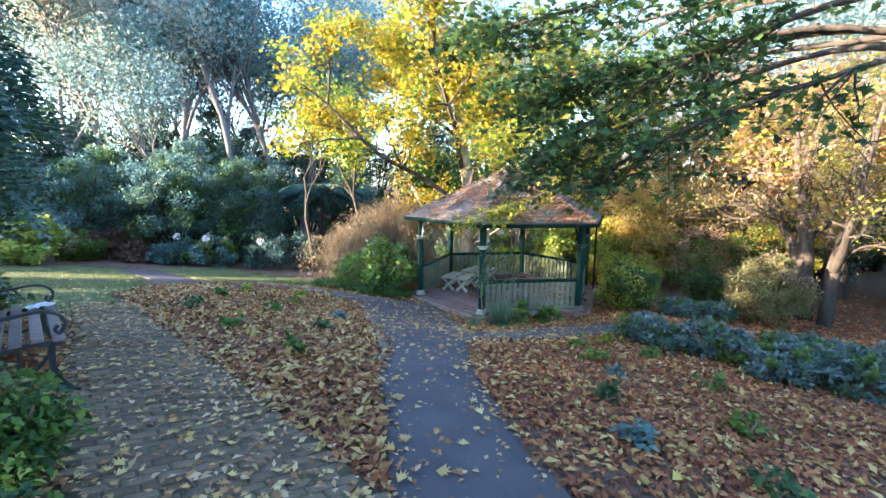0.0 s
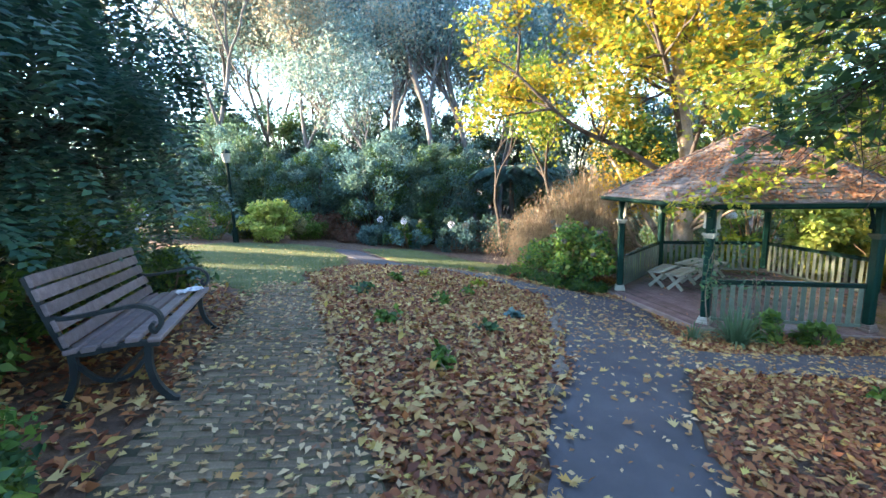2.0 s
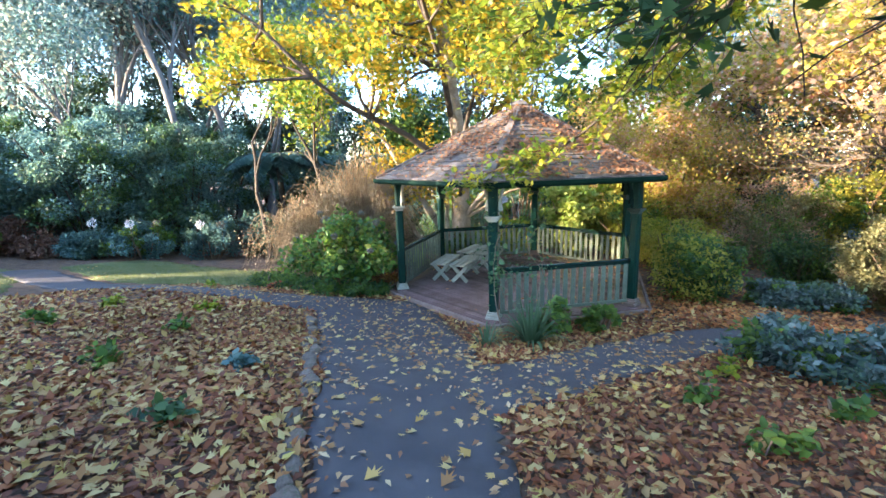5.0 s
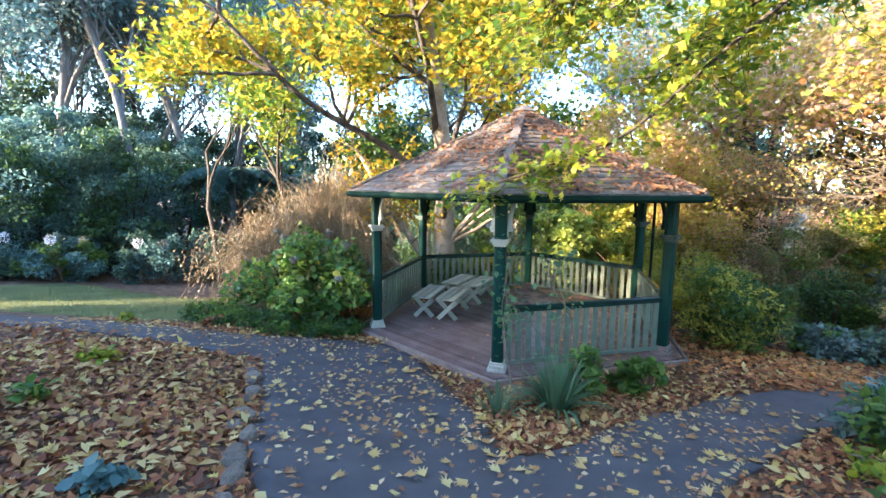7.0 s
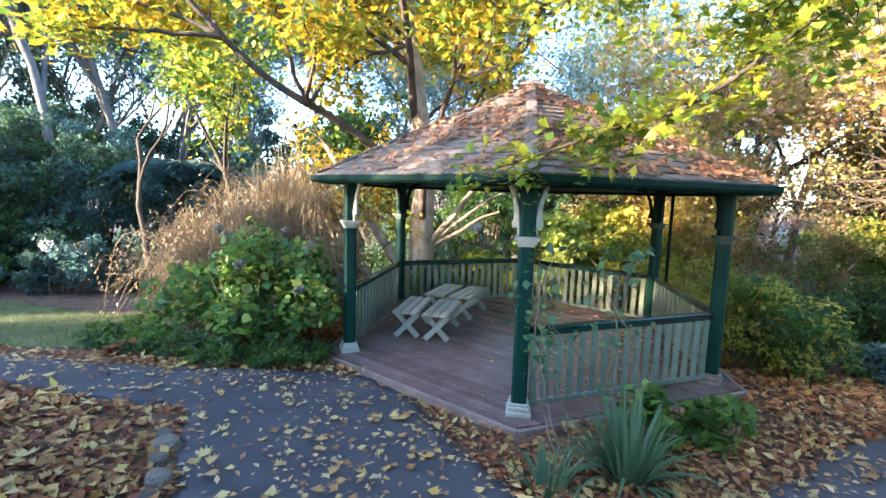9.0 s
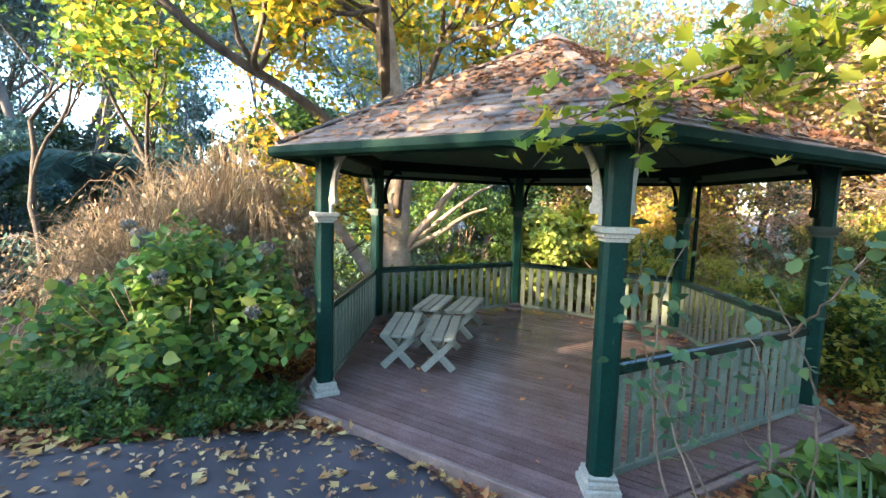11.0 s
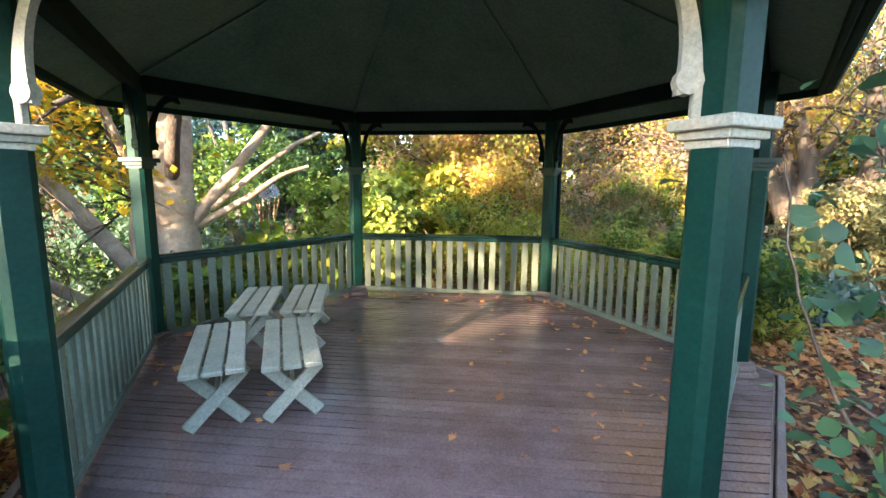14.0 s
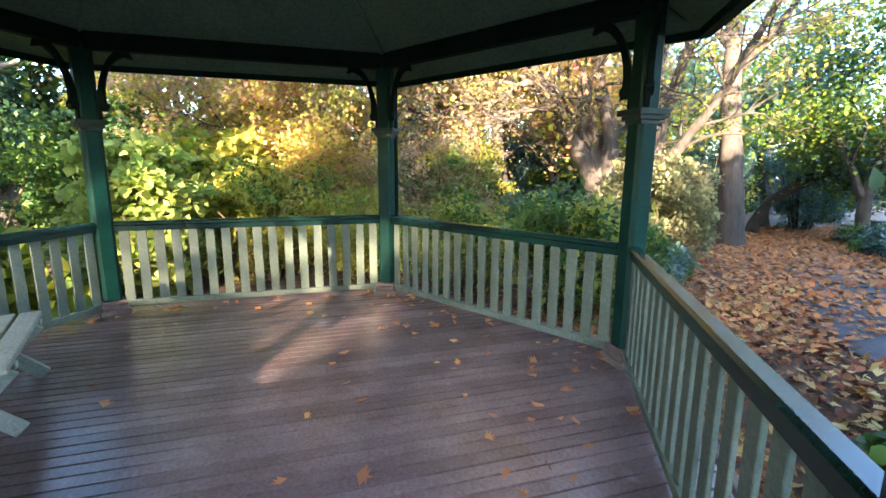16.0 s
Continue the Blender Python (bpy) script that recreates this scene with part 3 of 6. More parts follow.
            tagged(shared("bracket", brk[0 if entry else 1], post, toward @ Matrix.Translation((0.068, 0, 0))), "curved timber bracket")
    # railings on five sides
    picket = bpy.data.meshes.new("picket")
    bm = box(0.085, 0.02, 0.72, Matrix.Translation((0, 0, 0.46)), 0.004)
    bm.to_mesh(picket), bm.free(), picket.materials.append(M["picket"])
    for k in range(6):
        if k == 2:
            continue
        a, b = corner(k), corner(k + 1)
        d = (b - a).normalized()
        rail = new("railing")
        rail.parent, rail.matrix_basis = g, Matrix.Translation(a) @ Matrix.Rotation(math.atan2(d.y, d.x), 4, "Z")
        n = (b - a).length
        top = bmesh.new()
        add_box(top, n - 0.17, 0.085, 0.045, Matrix.Translation((n / 2, 0, 0.868)), 0.014)
        add_box(top, n - 0.17, 0.045, 0.05, Matrix.Translation((n / 2, 0, 0.822)), 0.004)
        part("handrail", top, "handrail", rail, "weathered green handrail")
        part("bottom_rail", box(n - 0.17, 0.05, 0.055, Matrix.Translation((n / 2, 0, 0.09)), 0.005), "picket", rail)
        count = 17
        for i in range(count):
            x = 0.085 + (n - 0.17) * (i + 0.5) / count
            shared("picket", picket, rail, pose(x, random.uniform(-0.003, 0.003), 0, 0, random.uniform(-0.4, 0.4), 0))
    part("downpipe", prism([(0.03 * math.cos(i * math.pi / 4), 0.03 * math.sin(i * math.pi / 4)) for i in range(8)], -0.2, 2.32, Matrix.Translation(corner(5, 3.0))), "darkgreen", g)
    # deck boards along y
    planes = hex_planes(3.0)
    pitch, x = 0.092, -2.64
    while x < 2.64:
        o = cut_loop([(x, -3.1), (x + pitch - 0.015, -3.1), (x + pitch - 0.015, 3.1), (x, 3.1)], planes)
        if len(o) > 2:
            part("deck_board", prism(o, -0.030, random.uniform(-0.0015, 0.0015)), "deck", g)
        x += pitch
    # shingles
    rest = bmesh.new()
    for k in range(6):
        a, b, top = slope_frame(k)
        mid = (a + b) / 2
        up = (top - mid)
        run = up.length
        up.normalize()
        along = (b - a).normalized()
        n = along.cross(up).normalized()
        rows = 19
        for r in range(rows):
            s0 = r / rows
            half = (b - a).length / 2 * (1 - s0)
            half1 = (b - a).length / 2 * (1 - min(1, (r + 1.25) / rows))
            wide = 0.165
            x = -half + (0.08 if r % 2 else 0)
            while x < half:
                x1 = min(x + wide - 0.008, half)
                lo0, lo1 = max(x, -half), x1
                hi0, hi1 = max(min(lo0, half1), -half1), max(min(lo1, half1), -half1)
                if lo1 - lo0 > 0.03:
                    h0, h1 = run * s0 - 0.03, run * min(1, (r + 1.25) / rows)
                    j = random.uniform(0.0, 0.008)
                    q = [mid + along * lo0 + up * h0 + n * (0.034 + j), mid + along * lo1 + up * h0 + n * (0.034 + j), mid + along * hi1 + up * h1 + n * 0.012, mid + along * hi0 + up * h1 + n * 0.012]
                    own = k == 2 or (k == 3 and r < 6)
                    bm = bmesh.new() if own else rest
                    f = [bm.verts.new(p) for p in q] + [bm.verts.new(p - n * 0.022) for p in q[:2]]
                    bm.faces.new(f[:4]), bm.faces.new((f[1], f[0], f[4], f[5]))
                    bm.faces.new((f[0], f[3], f[4])), bm.faces.new((f[2], f[1], f[5]))
                    if own:
                        part("shingle", bm, "shingle", g)
                x += wide
    part("shingle_field", rest, "shingle", g)["kind"] = "stuff"
    return g


build_pavilion()


# ---- benches inside ----
def build_slat_bench():
    g = thing("slatted_bench", "low backless bench with three pale slats and crossed legs", "bench", group="benches in the pavilion")
    for y in (-0.13, 0, 0.13):
        part("slat", box(1.08, 0.112, 0.035, pose(0, y, 0.425), 0.006), "slat_bench", g)
    for x in (-0.40, 0.40):
        for s, dx in ((1, 0.0), (-1, 0.036)):
            lean = math.atan2(0.34, 0.36) * s
            leg = bmesh.new()
            add_box(leg, 0.034, 0.085, 0.50, Matrix.Translation((x + dx, 0, 0.205)) @ Matrix.Rotation(lean, 4, "X"), 0.005)
            for v in leg.verts:
                v.co.z = min(max(v.co.z, 0.0), 0.40)
            part("leg", leg, "slat_bench", g)
        part("cleat", box(0.06, 0.38, 0.035, pose(x + 0.05, 0, 0.388), 0.004), "slat_bench", g)
    part("brace", bar_between((-0.36, 0, 0.21), (0.40, 0, 0.21), 0.03, 0.06), "slat_bench", g)
    return g


first = build_slat_bench()
first.matrix_basis = pose(8.88, 11.13, 0, 0, 0, 29)
for x, y, a in ((9.07, 10.67, 26), (10.16, 11.52, 19), (10.33, 11.07, 17)):
    copy_thing(first, pose(x, y, 0, 0, 0, a))


# ---- park bench ----
def tube_part(name, lines, material, parent, label="", sides=7):
    me = tubes_mesh(name, lines, sides)
    me.materials.append(M[material])
    ob = new(name, me)
    ob.parent = parent
    return tagged(ob, label) if label else ob


def strap(line, width, thick):
    """A flat bar of a cast frame along a line in the yz plane, width in x."""
    bm = bmesh.new()
    p = smooth_line([(0, *q) for q in line], 5)
    t = np.gradient(p, axis=0)
    t /= np.linalg.norm(t, axis=1)[:, None]
    nrm = np.stack([0 * t[:, 0], -t[:, 2], t[:, 1]], -1)
    rows = [[bm.verts.new(q + np.array([sx * width / 2, 0, 0]) + n * sn * thick / 2) for sx, sn in ((-1, -1), (1, -1), (1, 1), (-1, 1))] for q, n in zip(p, nrm)]
    for a, b in zip(rows[:-1], rows[1:]):
        for i in range(4):
            bm.faces.new((a[i], a[(i + 1) % 4], b[(i + 1) % 4], b[i]))
    bm.faces.new(rows[0][::-1]), bm.faces.new(rows[-1])
    bmesh.ops.recalc_face_normals(bm, faces=bm.faces)
    return bm


def build_park_bench(m):
    """Length along x, the front towards -y."""
    g = thing("park_bench", "weathered hardwood slatted park bench with black iron ends", "bench", m)
    n = 1.78
    seat_line = [(-0.24, 0.415), (-0.12, 0.430), (0.0, 0.420), (0.11, 0.405), (0.20, 0.405)]
    back_line = [(0.225, 0.47), (0.25, 0.57), (0.285, 0.67), (0.315, 0.76), (0.335, 0.845)]
    for i, (y, z) in enumerate(seat_line):
        part("seat_slat", box(n, 0.078, 0.032, pose(0, y, z, 4 - 3 * i), 0.006), "park_slat", g)
    for i, (y, z) in enumerate(back_line):
        part("back_slat", box(n, 0.028, 0.074, pose(0, y, z, -16 + 0.5 * i), 0.005), "park_slat", g)
    for x in (-n / 2 + 0.03, n / 2 - 0.03):
        end = part("iron_end", strap([(-0.26, 0.385), (-0.1, 0.405), (0.08, 0.385), (0.20, 0.40), (0.255, 0.50), (0.31, 0.68), (0.365, 0.87)], 0.045, 0.035), "iron", g, "black cast-iron bench end")
        end.matrix_basis = Matrix.Translation((x, 0, 0))
        for nm, line, w, t in (("arm", [(0.29, 0.62), (0.20, 0.605), (0.02, 0.62), (-0.16, 0.635), (-0.26, 0.59), (-0.285, 0.52), (-0.25, 0.46), (-0.225, 0.49), (-0.245, 0.52)], 0.05, 0.022),
                            ("front_leg", [(-0.20, 0.39), (-0.19, 0.25), (-0.22, 0.12), (-0.29, 0.02), (-0.33, 0.0)], 0.045, 0.04),
                            ("back_leg", [(0.20, 0.40), (0.20, 0.26), (0.25, 0.12), (0.34, 0.02), (0.38, 0.0)], 0.045, 0.04),
                            ("stretcher", [(-0.20, 0.34), (-0.10, 0.22), (0.0, 0.19), (0.10, 0.22), (0.20, 0.34)], 0.035, 0.022)):
            part(nm, strap(line, w, t), "iron", end)
    part("tie_rod", bar_between((-n / 2, 0.0, 0.20), (n / 2, 0.0, 0.20), 0.02, 0.02), "iron", g)
    return g


bench_slope = math.degrees(math.atan((float(land(-0.9, 6.3)) - float(land(-0.9, 4.35))) / 1.95))
build_park_bench(pose(-1.02, 5.39, float(land(-0.95, 5.39)) - 0.03, 0, 0, 93.5) @ pose(0, 0, 0, 0, -bench_slope, 0) @ Matrix.Scale(1.03, 4))


# ---- lamp post beyond the lawn ----
def build_lamp(x, y):
    g = thing("lamp_post", "slim dark green lamp post at the lawn edge", "lamp post", pose(x, y, float(land(x, y)) - 0.05) @ Matrix.Scale(1.15, 4))
    ring = [(math.cos(i * math.pi / 5), math.sin(i * math.pi / 5)) for i in range(10)]
    part("base", prism([(0.11 * a, 0.11 * b) for a, b in ring], 0, 0.55), "darkgreen", g)
    part("pole", prism([(0.055 * a, 0.055 * b) for a, b in ring], 0.55, 3.1), "darkgreen", g)
    part("collar", prism([(0.08 * a, 0.08 * b) for a, b in ring], 2.95, 3.05), "darkgreen", g)
    bm = bmesh.new()
    bmesh.ops.create_cone(bm, cap_ends=True, segments=8, radius1=0.11, radius2=0.17, depth=0.34, matrix=Matrix.Translation((0, 0, 3.27)))
    part("lantern", bm, "cream", g, "frosted lantern head")
    bm = bmesh.new()
    bmesh.ops.create_cone(bm, cap_ends=True, segments=8, radius1=0.20, radius2=0.03, depth=0.16, matrix=Matrix.Translation((0, 0, 3.52)))
    part("lantern_cap", bm, "darkgreen", g)


build_lamp(-3.4, 23.2)


# ---- plants ----
RNG = np.random.default_rng(7)


def leaf_part(name, template, places, sizes, material, parent, tilt=0.9, label="", rng=RNG):
    me = copies_mesh(name, *template, places, random_turns(rng, len(places), tilt), sizes)
    me.materials.append(M[material])
    ob = new(name, me)
    ob.parent = parent
    return tagged(ob, label) if label else ob


def clumps(rng, center, radii, blobs, per, blob_r, flat=0.8, shell=0.75):
    """Points in uneven clumps through an ellipsoid."""
    c = rng.normal(0, 1, (blobs, 3))
    c /= np.linalg.norm(c, axis=1)[:, None]
    c *= (rng.uniform(0.15, 1, blobs) ** 0.45)[:, None]
    c = c * np.asarray(radii) + np.asarray(center)
    p = rng.normal(0, 1, (blobs, per, 3))
    p /= np.linalg.norm(p, axis=2)[..., None]
    p *= (shell + (1 - shell) * rng.uniform(-1, 1, (blobs, per, 1))) * (blob_r * rng.uniform(0.6, 1.35, (blobs, 1, 1)))
    p[..., 2] *= flat
    return (c[:, None] + p).reshape(-1, 3)


def grow(rng, start, way, length, radius, depth, lines, tips, spread=0.7, lift=0.15, kids=(3, 4), shrink=0.68, steps=7, sway=0.14):
    """A branching skeleton: lines of (points, radii), and the tips where leaves sit."""
    p = [np.array(start, float)]
    d = np.array(way, float)
    d /= np.linalg.norm(d)
    for _ in range(steps):
        d = d + rng.normal(0, sway, 3) + np.array([0, 0, lift * 0.15])
        d /= np.linalg.norm(d)
        p.append(p[-1] + d * length / steps)
    p = np.array(p)
    r = np.linspace(radius, radius * (0.55 if depth else 0.25), len(p))
    lines.append((p, r))
    if depth == 0:
        tips.extend(p[2:])
        return
    for i in range(rng.integers(kids[0], kids[1] + 1)):
        k = rng.integers(max(2, steps // 2), steps + 1) if i else steps
        e = rng.normal(0, 1, 3)
        e -= d * (e @ d)
        e /= np.linalg.norm(e) + 1e-9
        w = d + e * spread * rng.uniform(0.6, 1.3) + np.array([0, 0, lift])
        grow(rng, p[k], w, length * shrink * rng.uniform(0.8, 1.2), r[k] * 0.72, depth - 1, lines, tips, spread, lift, kids, shrink, steps, sway)


def build_tree(name, label, base, lean, length, radius, depth, bark, leaves, template, size, per_tip, cloud, seed, spread=0.7, lift=0.15, kids=(3, 4), shrink=0.68, stems=1, tilt=0.9, sway=0.14, extra=(), category="tree", group=""):
    """A tree at base: tapered trunk and limbs, and a crown of single leaves in clumps round the twigs. leaves: (material, share)."""
    rng = np.random.default_rng(seed)
    z = float(land(base[0], base[1])) - 0.15 if len(base) == 2 else base[2]
    g = thing(name, label, category, Matrix.Translation((base[0], base[1], z)), group)
    lines, tips = [], []
    for s in range(stems):
        w = np.array(lean, float) + (rng.normal(0, 0.35, 3) * (1, 1, 0) if stems > 1 else 0)
        o = np.array((rng.uniform(-0.25, 0.25), rng.uniform(-0.25, 0.25), 0)) if stems > 1 else np.zeros(3)
        grow(rng, o, w, length, radius * (rng.uniform(0.7, 1) if stems > 1 else 1), depth, lines, tips, spread, lift, kids, shrink, 7, sway)
    for pts, r0, r1 in extra:
        p = smooth_line(pts, 6)
        lines.append((p, np.linspace(r0, r1, len(p))))
    # flared foot
    for pts, rad in lines[:1]:
        foot = 1 + 0.5 * np.exp(-np.arange(len(rad)) * 1.8)
        rad *= foot
    tube_part("trunk", [l for l in lines if l[1][0] > radius * 0.3], bark, g, sides=10)
    thin = [l for l in lines if l[1][0] <= radius * 0.3]
    if thin:
        tagged(tube_part("branchwork", thin, bark, g, sides=5), kind="stuff")
    tips = np.array(tips)
    if per_tip and len(tips):
        for mat, share in leaves:
            pick = tips[rng.random(len(tips)) < share]
            if not len(pick):
                continue
            q = np.repeat(pick, per_tip, 0) + rng.normal(0, cloud, (len(pick) * per_tip, 3)) * (1, 1, 0.6)
            leaf_part("crown", template, q, size * rng.uniform(0.6, 1.3, len(q)), mat, g, tilt, rng=rng)
    return g


def build_bush(name, label, x, y, radii, leaves, template, size, blobs, per, seed, blob_r=0.35, z=None, stems=8, tilt=0.9, category="shrub", bark="twig", group=""):
    """A shrub: stems from the ground and clumps of leaves."""
    rng = np.random.default_rng(seed)
    ground_z = float(land(x, y)) if z is None else z
    g = thing(name, label, category, Matrix.Translation((x, y, ground_z)), group)
    lines = []
    for _ in range(stems):
        a, s = rng.uniform(0, 2 * np.pi), rng.uniform(0.3, 0.9)
        tip = np.array((math.cos(a) * radii[0] * s, math.sin(a) * radii[1] * s, radii[2] * rng.uniform(0.9, 1.6)))
        foot = np.array((tip[0] * 0.25, tip[1] * 0.25, -0.08))
        p = smooth_line([foot, foot * 0.5 + tip * 0.5 + rng.normal(0, 0.06, 3) + (0, 0, radii[2] * 0.15), tip], 5)
        lines.append((p, np.linspace(0.016, 0.005, len(p)) * (1 + radii[2])))
    if lines:
        tagged(tube_part("stemwork", lines, bark, g, sides=5), kind="stuff")
    for mat, share in leaves:
        q = clumps(rng, (0, 0, radii[2] * 0.95), radii, max(1, int(blobs * share)), per, blob_r)
        q = q[q[:, 2] > 0.02]
        leaf_part("foliage", template, q, size * rng.uniform(0.6, 1.3, len(q)), mat, g, tilt, rng=rng)
    return g


# the tall pale-barked tree with yellow leaves behind the pavilion
def build_sycamore():
    rng = np.random.default_rng(11)
    x, y = 11.5, 13.35
    g = thing("sycamore", "large pale-barked tree with yellow autumn leaves", "tree", pose(x, y, float(land(x, y)) - 0.2))
    lines, tips, near_tips = [], [], []
    trunk = smooth_line([(0, 0, 0), (0.02, -0.02, 1.0), (0.05, 0.05, 2.2), (0.08, 0.02, 3.6), (0.0, 0.3, 5.5), (-0.3, 0.4, 8.0), (-0.2, 0.2, 10.5)], 6)
    lines.append((trunk, np.interp(np.arange(len(trunk)), [0, 4, 12, 24, 36], [0.46, 0.32, 0.27, 0.20, 0.07])))
    low = [([(-0.05, 0.0, 0.55), (-0.27, 0.33, 1.15), (-0.59, 0.77, 1.95), (-1.05, 1.2, 2.9), (-1.5, 1.6, 4.0)], 0.14), ([(-0.26, 0.3, 1.1), (-0.27, 0.34, 1.7), (-0.26, 0.32, 2.35), (-0.5, 0.5, 3.4)], 0.09),
           ([(-0.1, 0.2, 0.4), (-0.81, 1.08, 1.15), (-1.06, 1.42, 2.0), (-1.5, 2.0, 3.2)], 0.085), ([(0.02, -0.05, 1.4), (0.12, -0.2, 1.85), (0.36, -0.55, 2.4), (0.64, -0.94, 3.05), (1.1, -1.4, 4.0)], 0.105),
           ([(0.22, -0.38, 2.0), (0.52, -0.82, 2.45), (0.87, -1.26, 2.88), (1.1, -1.6, 3.1)], 0.05), ([(0.06, -0.1, 1.7), (0.45, -0.7, 2.1), (0.8, -1.1, 2.45), (1.1, -1.4, 2.6)], 0.06)]
    for pts, r in low:
        p = smooth_line(pts, 6)
        tube_part("limb", [(p, np.linspace(r, r * 0.45, len(p)))], "pale_bark", g, sides=9)
        if pts[-1][0] < 0:
            for k in (len(p) - 1, len(p) - 5, len(p) - 9):
                for _ in range(4):
                    grow(rng, p[k], rng.normal(0, 0.8, 3) + (-0.2, 0.1, 0), 0.8, 0.02, 1, lines, near_tips, 0.8, -0.1, (3, 4), 0.7, 6)
    limbs = [([(0.05, 0.05, 2.2), (-0.5, -0.5, 3.2), (-0.8, -1.2, 4.6), (-0.9, -2.0, 6.0)], 0.13),
             ([(0.1, 0.1, 3.0), (-1.5, 0.6, 4.2), (-3.2, 1.4, 5.2), (-4.8, 2.0, 6.8)], 0.15), ([(0.1, 0.1, 3.4), (0.8, -0.8, 4.8), (1.2, -1.8, 6.2), (1.6, -2.4, 7.8)], 0.13),
             ([(0, 0.3, 4.6), (-1.2, -0.6, 6.0), (-2.4, -1.2, 7.6), (-3.2, -1.6, 9.4)], 0.12), ([(0, 0.3, 5.0), (1.0, 1.2, 6.4), (1.8, 2.2, 8.4)], 0.10),
             ([(-0.1, 0.3, 5.8), (-1.0, 1.6, 7.0), (-2.0, 3.0, 8.8)], 0.10)]
    for pts, r in limbs:
        p = smooth_line(pts, 6)
        lines.append((p, np.linspace(r * 0.75, r * 0.28, len(p))))
        # upper limbs take darker bark; the low limbs' pale colour partly paints sunlight
        tube_part("limb", [lines[-1]], "bark", g, sides=9)
        for k in (len(p) - 1, len(p) * 3 // 4, len(p) // 2):
            if p[k][2] > (2.2 if p[k][0] < -1.0 else 3.3):
                d = p[k] - p[k - 2]
                for _ in range(3):
                    w = d / np.linalg.norm(d) + rng.normal(0, 0.6, 3)
                    grow(rng, p[k], w, 1.6, r * 0.35, 1, lines, tips, 0.8, 0.1, (3, 4), 0.7, 6)
    for h in (20, 26, 31, 36):
        for _ in range(3):
            grow(rng, trunk[h], rng.normal(0, 1, 3) * (1, 1, 0.4) + (0, 0, 0.5), 1.8, 0.06, 1, lines, tips, 0.8, 0.15, (3, 4), 0.7, 6)
    tube_part("trunk", lines[:1], "pale_bark", g, sides=14)
    z0 = float(land(x, y)) - 0.2

    def under_roof(p):
        r = np.hypot(p[:, 0] + x - GX, p[:, 1] + y - GY)
        return (r < 3.35) & (p[:, 2] + z0 < EAVE_Z + 0.45 + np.maximum(0, 3.35 - r) * 0.5)
    lines = [l for l in lines if not under_roof(np.asarray(l[0])).any()]
    tagged(tube_part("branchwork", [l for l in lines if len(l[0]) < 12], "bark", g, sides=6), kind="stuff")
    tips = np.array(tips)
    tips = tips[(tips[:, 2] > 6.2) | ((tips[:, 2] > 4.6) & (tips[:, 0] < 0.8)) | ((tips[:, 0] < -0.9) & (tips[:, 1] > np.where(tips[:, 2] > 4.6, -1.2, 0.5)) & (tips[:, 2] > 3.0) & (rng.random(len(tips)) < 0.85))]
    tips = tips[~under_roof(tips)]
    near_tips = np.array(near_tips)
    near_tips = near_tips[~under_roof(near_tips)]
    near_tips = near_tips[near_tips[:, 2] > 2.2]
    q = np.repeat(near_tips, 4, 0) + rng.normal(0, 0.16, (len(near_tips) * 4, 3))
    leaf_part("crown", MAPLE, q, 0.15 * rng.uniform(0.6, 1.2, len(q)), "yellow_leaf", g, 0.8, rng=rng)
    for mat, share, per in (("yellow_leaf", 0.8, 19), ("lime_leaf", 0.6, 14), ("mid_leaf", 0.4, 10)):
        pick = tips[rng.random(len(tips)) < share]
        q = np.repeat(pick, per, 0) + rng.normal(0, 0.30, (len(pick) * per, 3)) * (1, 1, 0.6)
        leaf_part("crown", MAPLE, q, 0.18 * rng.uniform(0.6, 1.3, len(q)), mat, g, 0.8, rng=rng)


build_sycamore()

# ---- woods around ----
build_tree("leaning_tree", "slender leaning tree with green and yellow leaves", (10.6, 18.6), (-0.35, 0.0, 1), 4.6, 0.11, 3, "dark_bark", (("mid_leaf", 0.45), ("lime_leaf", 0.4), ("yellow_leaf", 0.15)), BROAD, 0.16, 10, 0.34, 21, 0.65, 0.2, shrink=0.6)
build_tree("leaning_tree", "slender dark-limbed tree with glossy green leaves", (8.2, 20.5), (0.2, 0.1, 1), 4.8, 0.09, 3, "dark_bark", (("mid_leaf", 0.5), ("dark_leaf", 0.2), ("lime_leaf", 0.2), ("yellow_leaf", 0.12)), BROAD, 0.16, 9, 0.34, 22, 0.65, 0.2, shrink=0.58)

GUM_A = build_tree("gum_tree", "tall pale-trunked gum tree with sparse foliage tinted haze blue", (9.2, 36), (0.03, 0.02, 1), 10.0, 0.22, 3, "gum_bark", (("hazy_gum_leaf", 0.9), ("blue_leaf", 0.35)), LEAF, 0.22, 15, 0.75, 31, 0.5, 0.3, (4, 5), 0.56, sway=0.08, group="far gums")
GUM_B = build_tree("gum_tree", "tall gum tree with sparse foliage coloured like pinkish sunlight", (-7, 38), (-0.04, 0, 1), 8.5, 0.18, 3, "gum_bark", (("gum_sunlit_leaf", 0.8), ("hazy_gum_leaf", 0.7)), LEAF, 0.24, 13, 0.75, 32, 0.5, 0.25, (4, 5), 0.6, sway=0.08, group="far gums")
GUM_C = build_tree("gum_tree", "dense gum tree tinted haze blue behind the shrubs", (15, 38), (0.05, 0, 1), 6.5, 0.17, 3, "gum_bark", (("blue_leaf", 0.5), ("hazy_gum_leaf", 0.9)), LEAF, 0.22, 16, 0.85, 33, 0.6, 0.2, (4, 5), 0.66, sway=0.08, group="far gums")
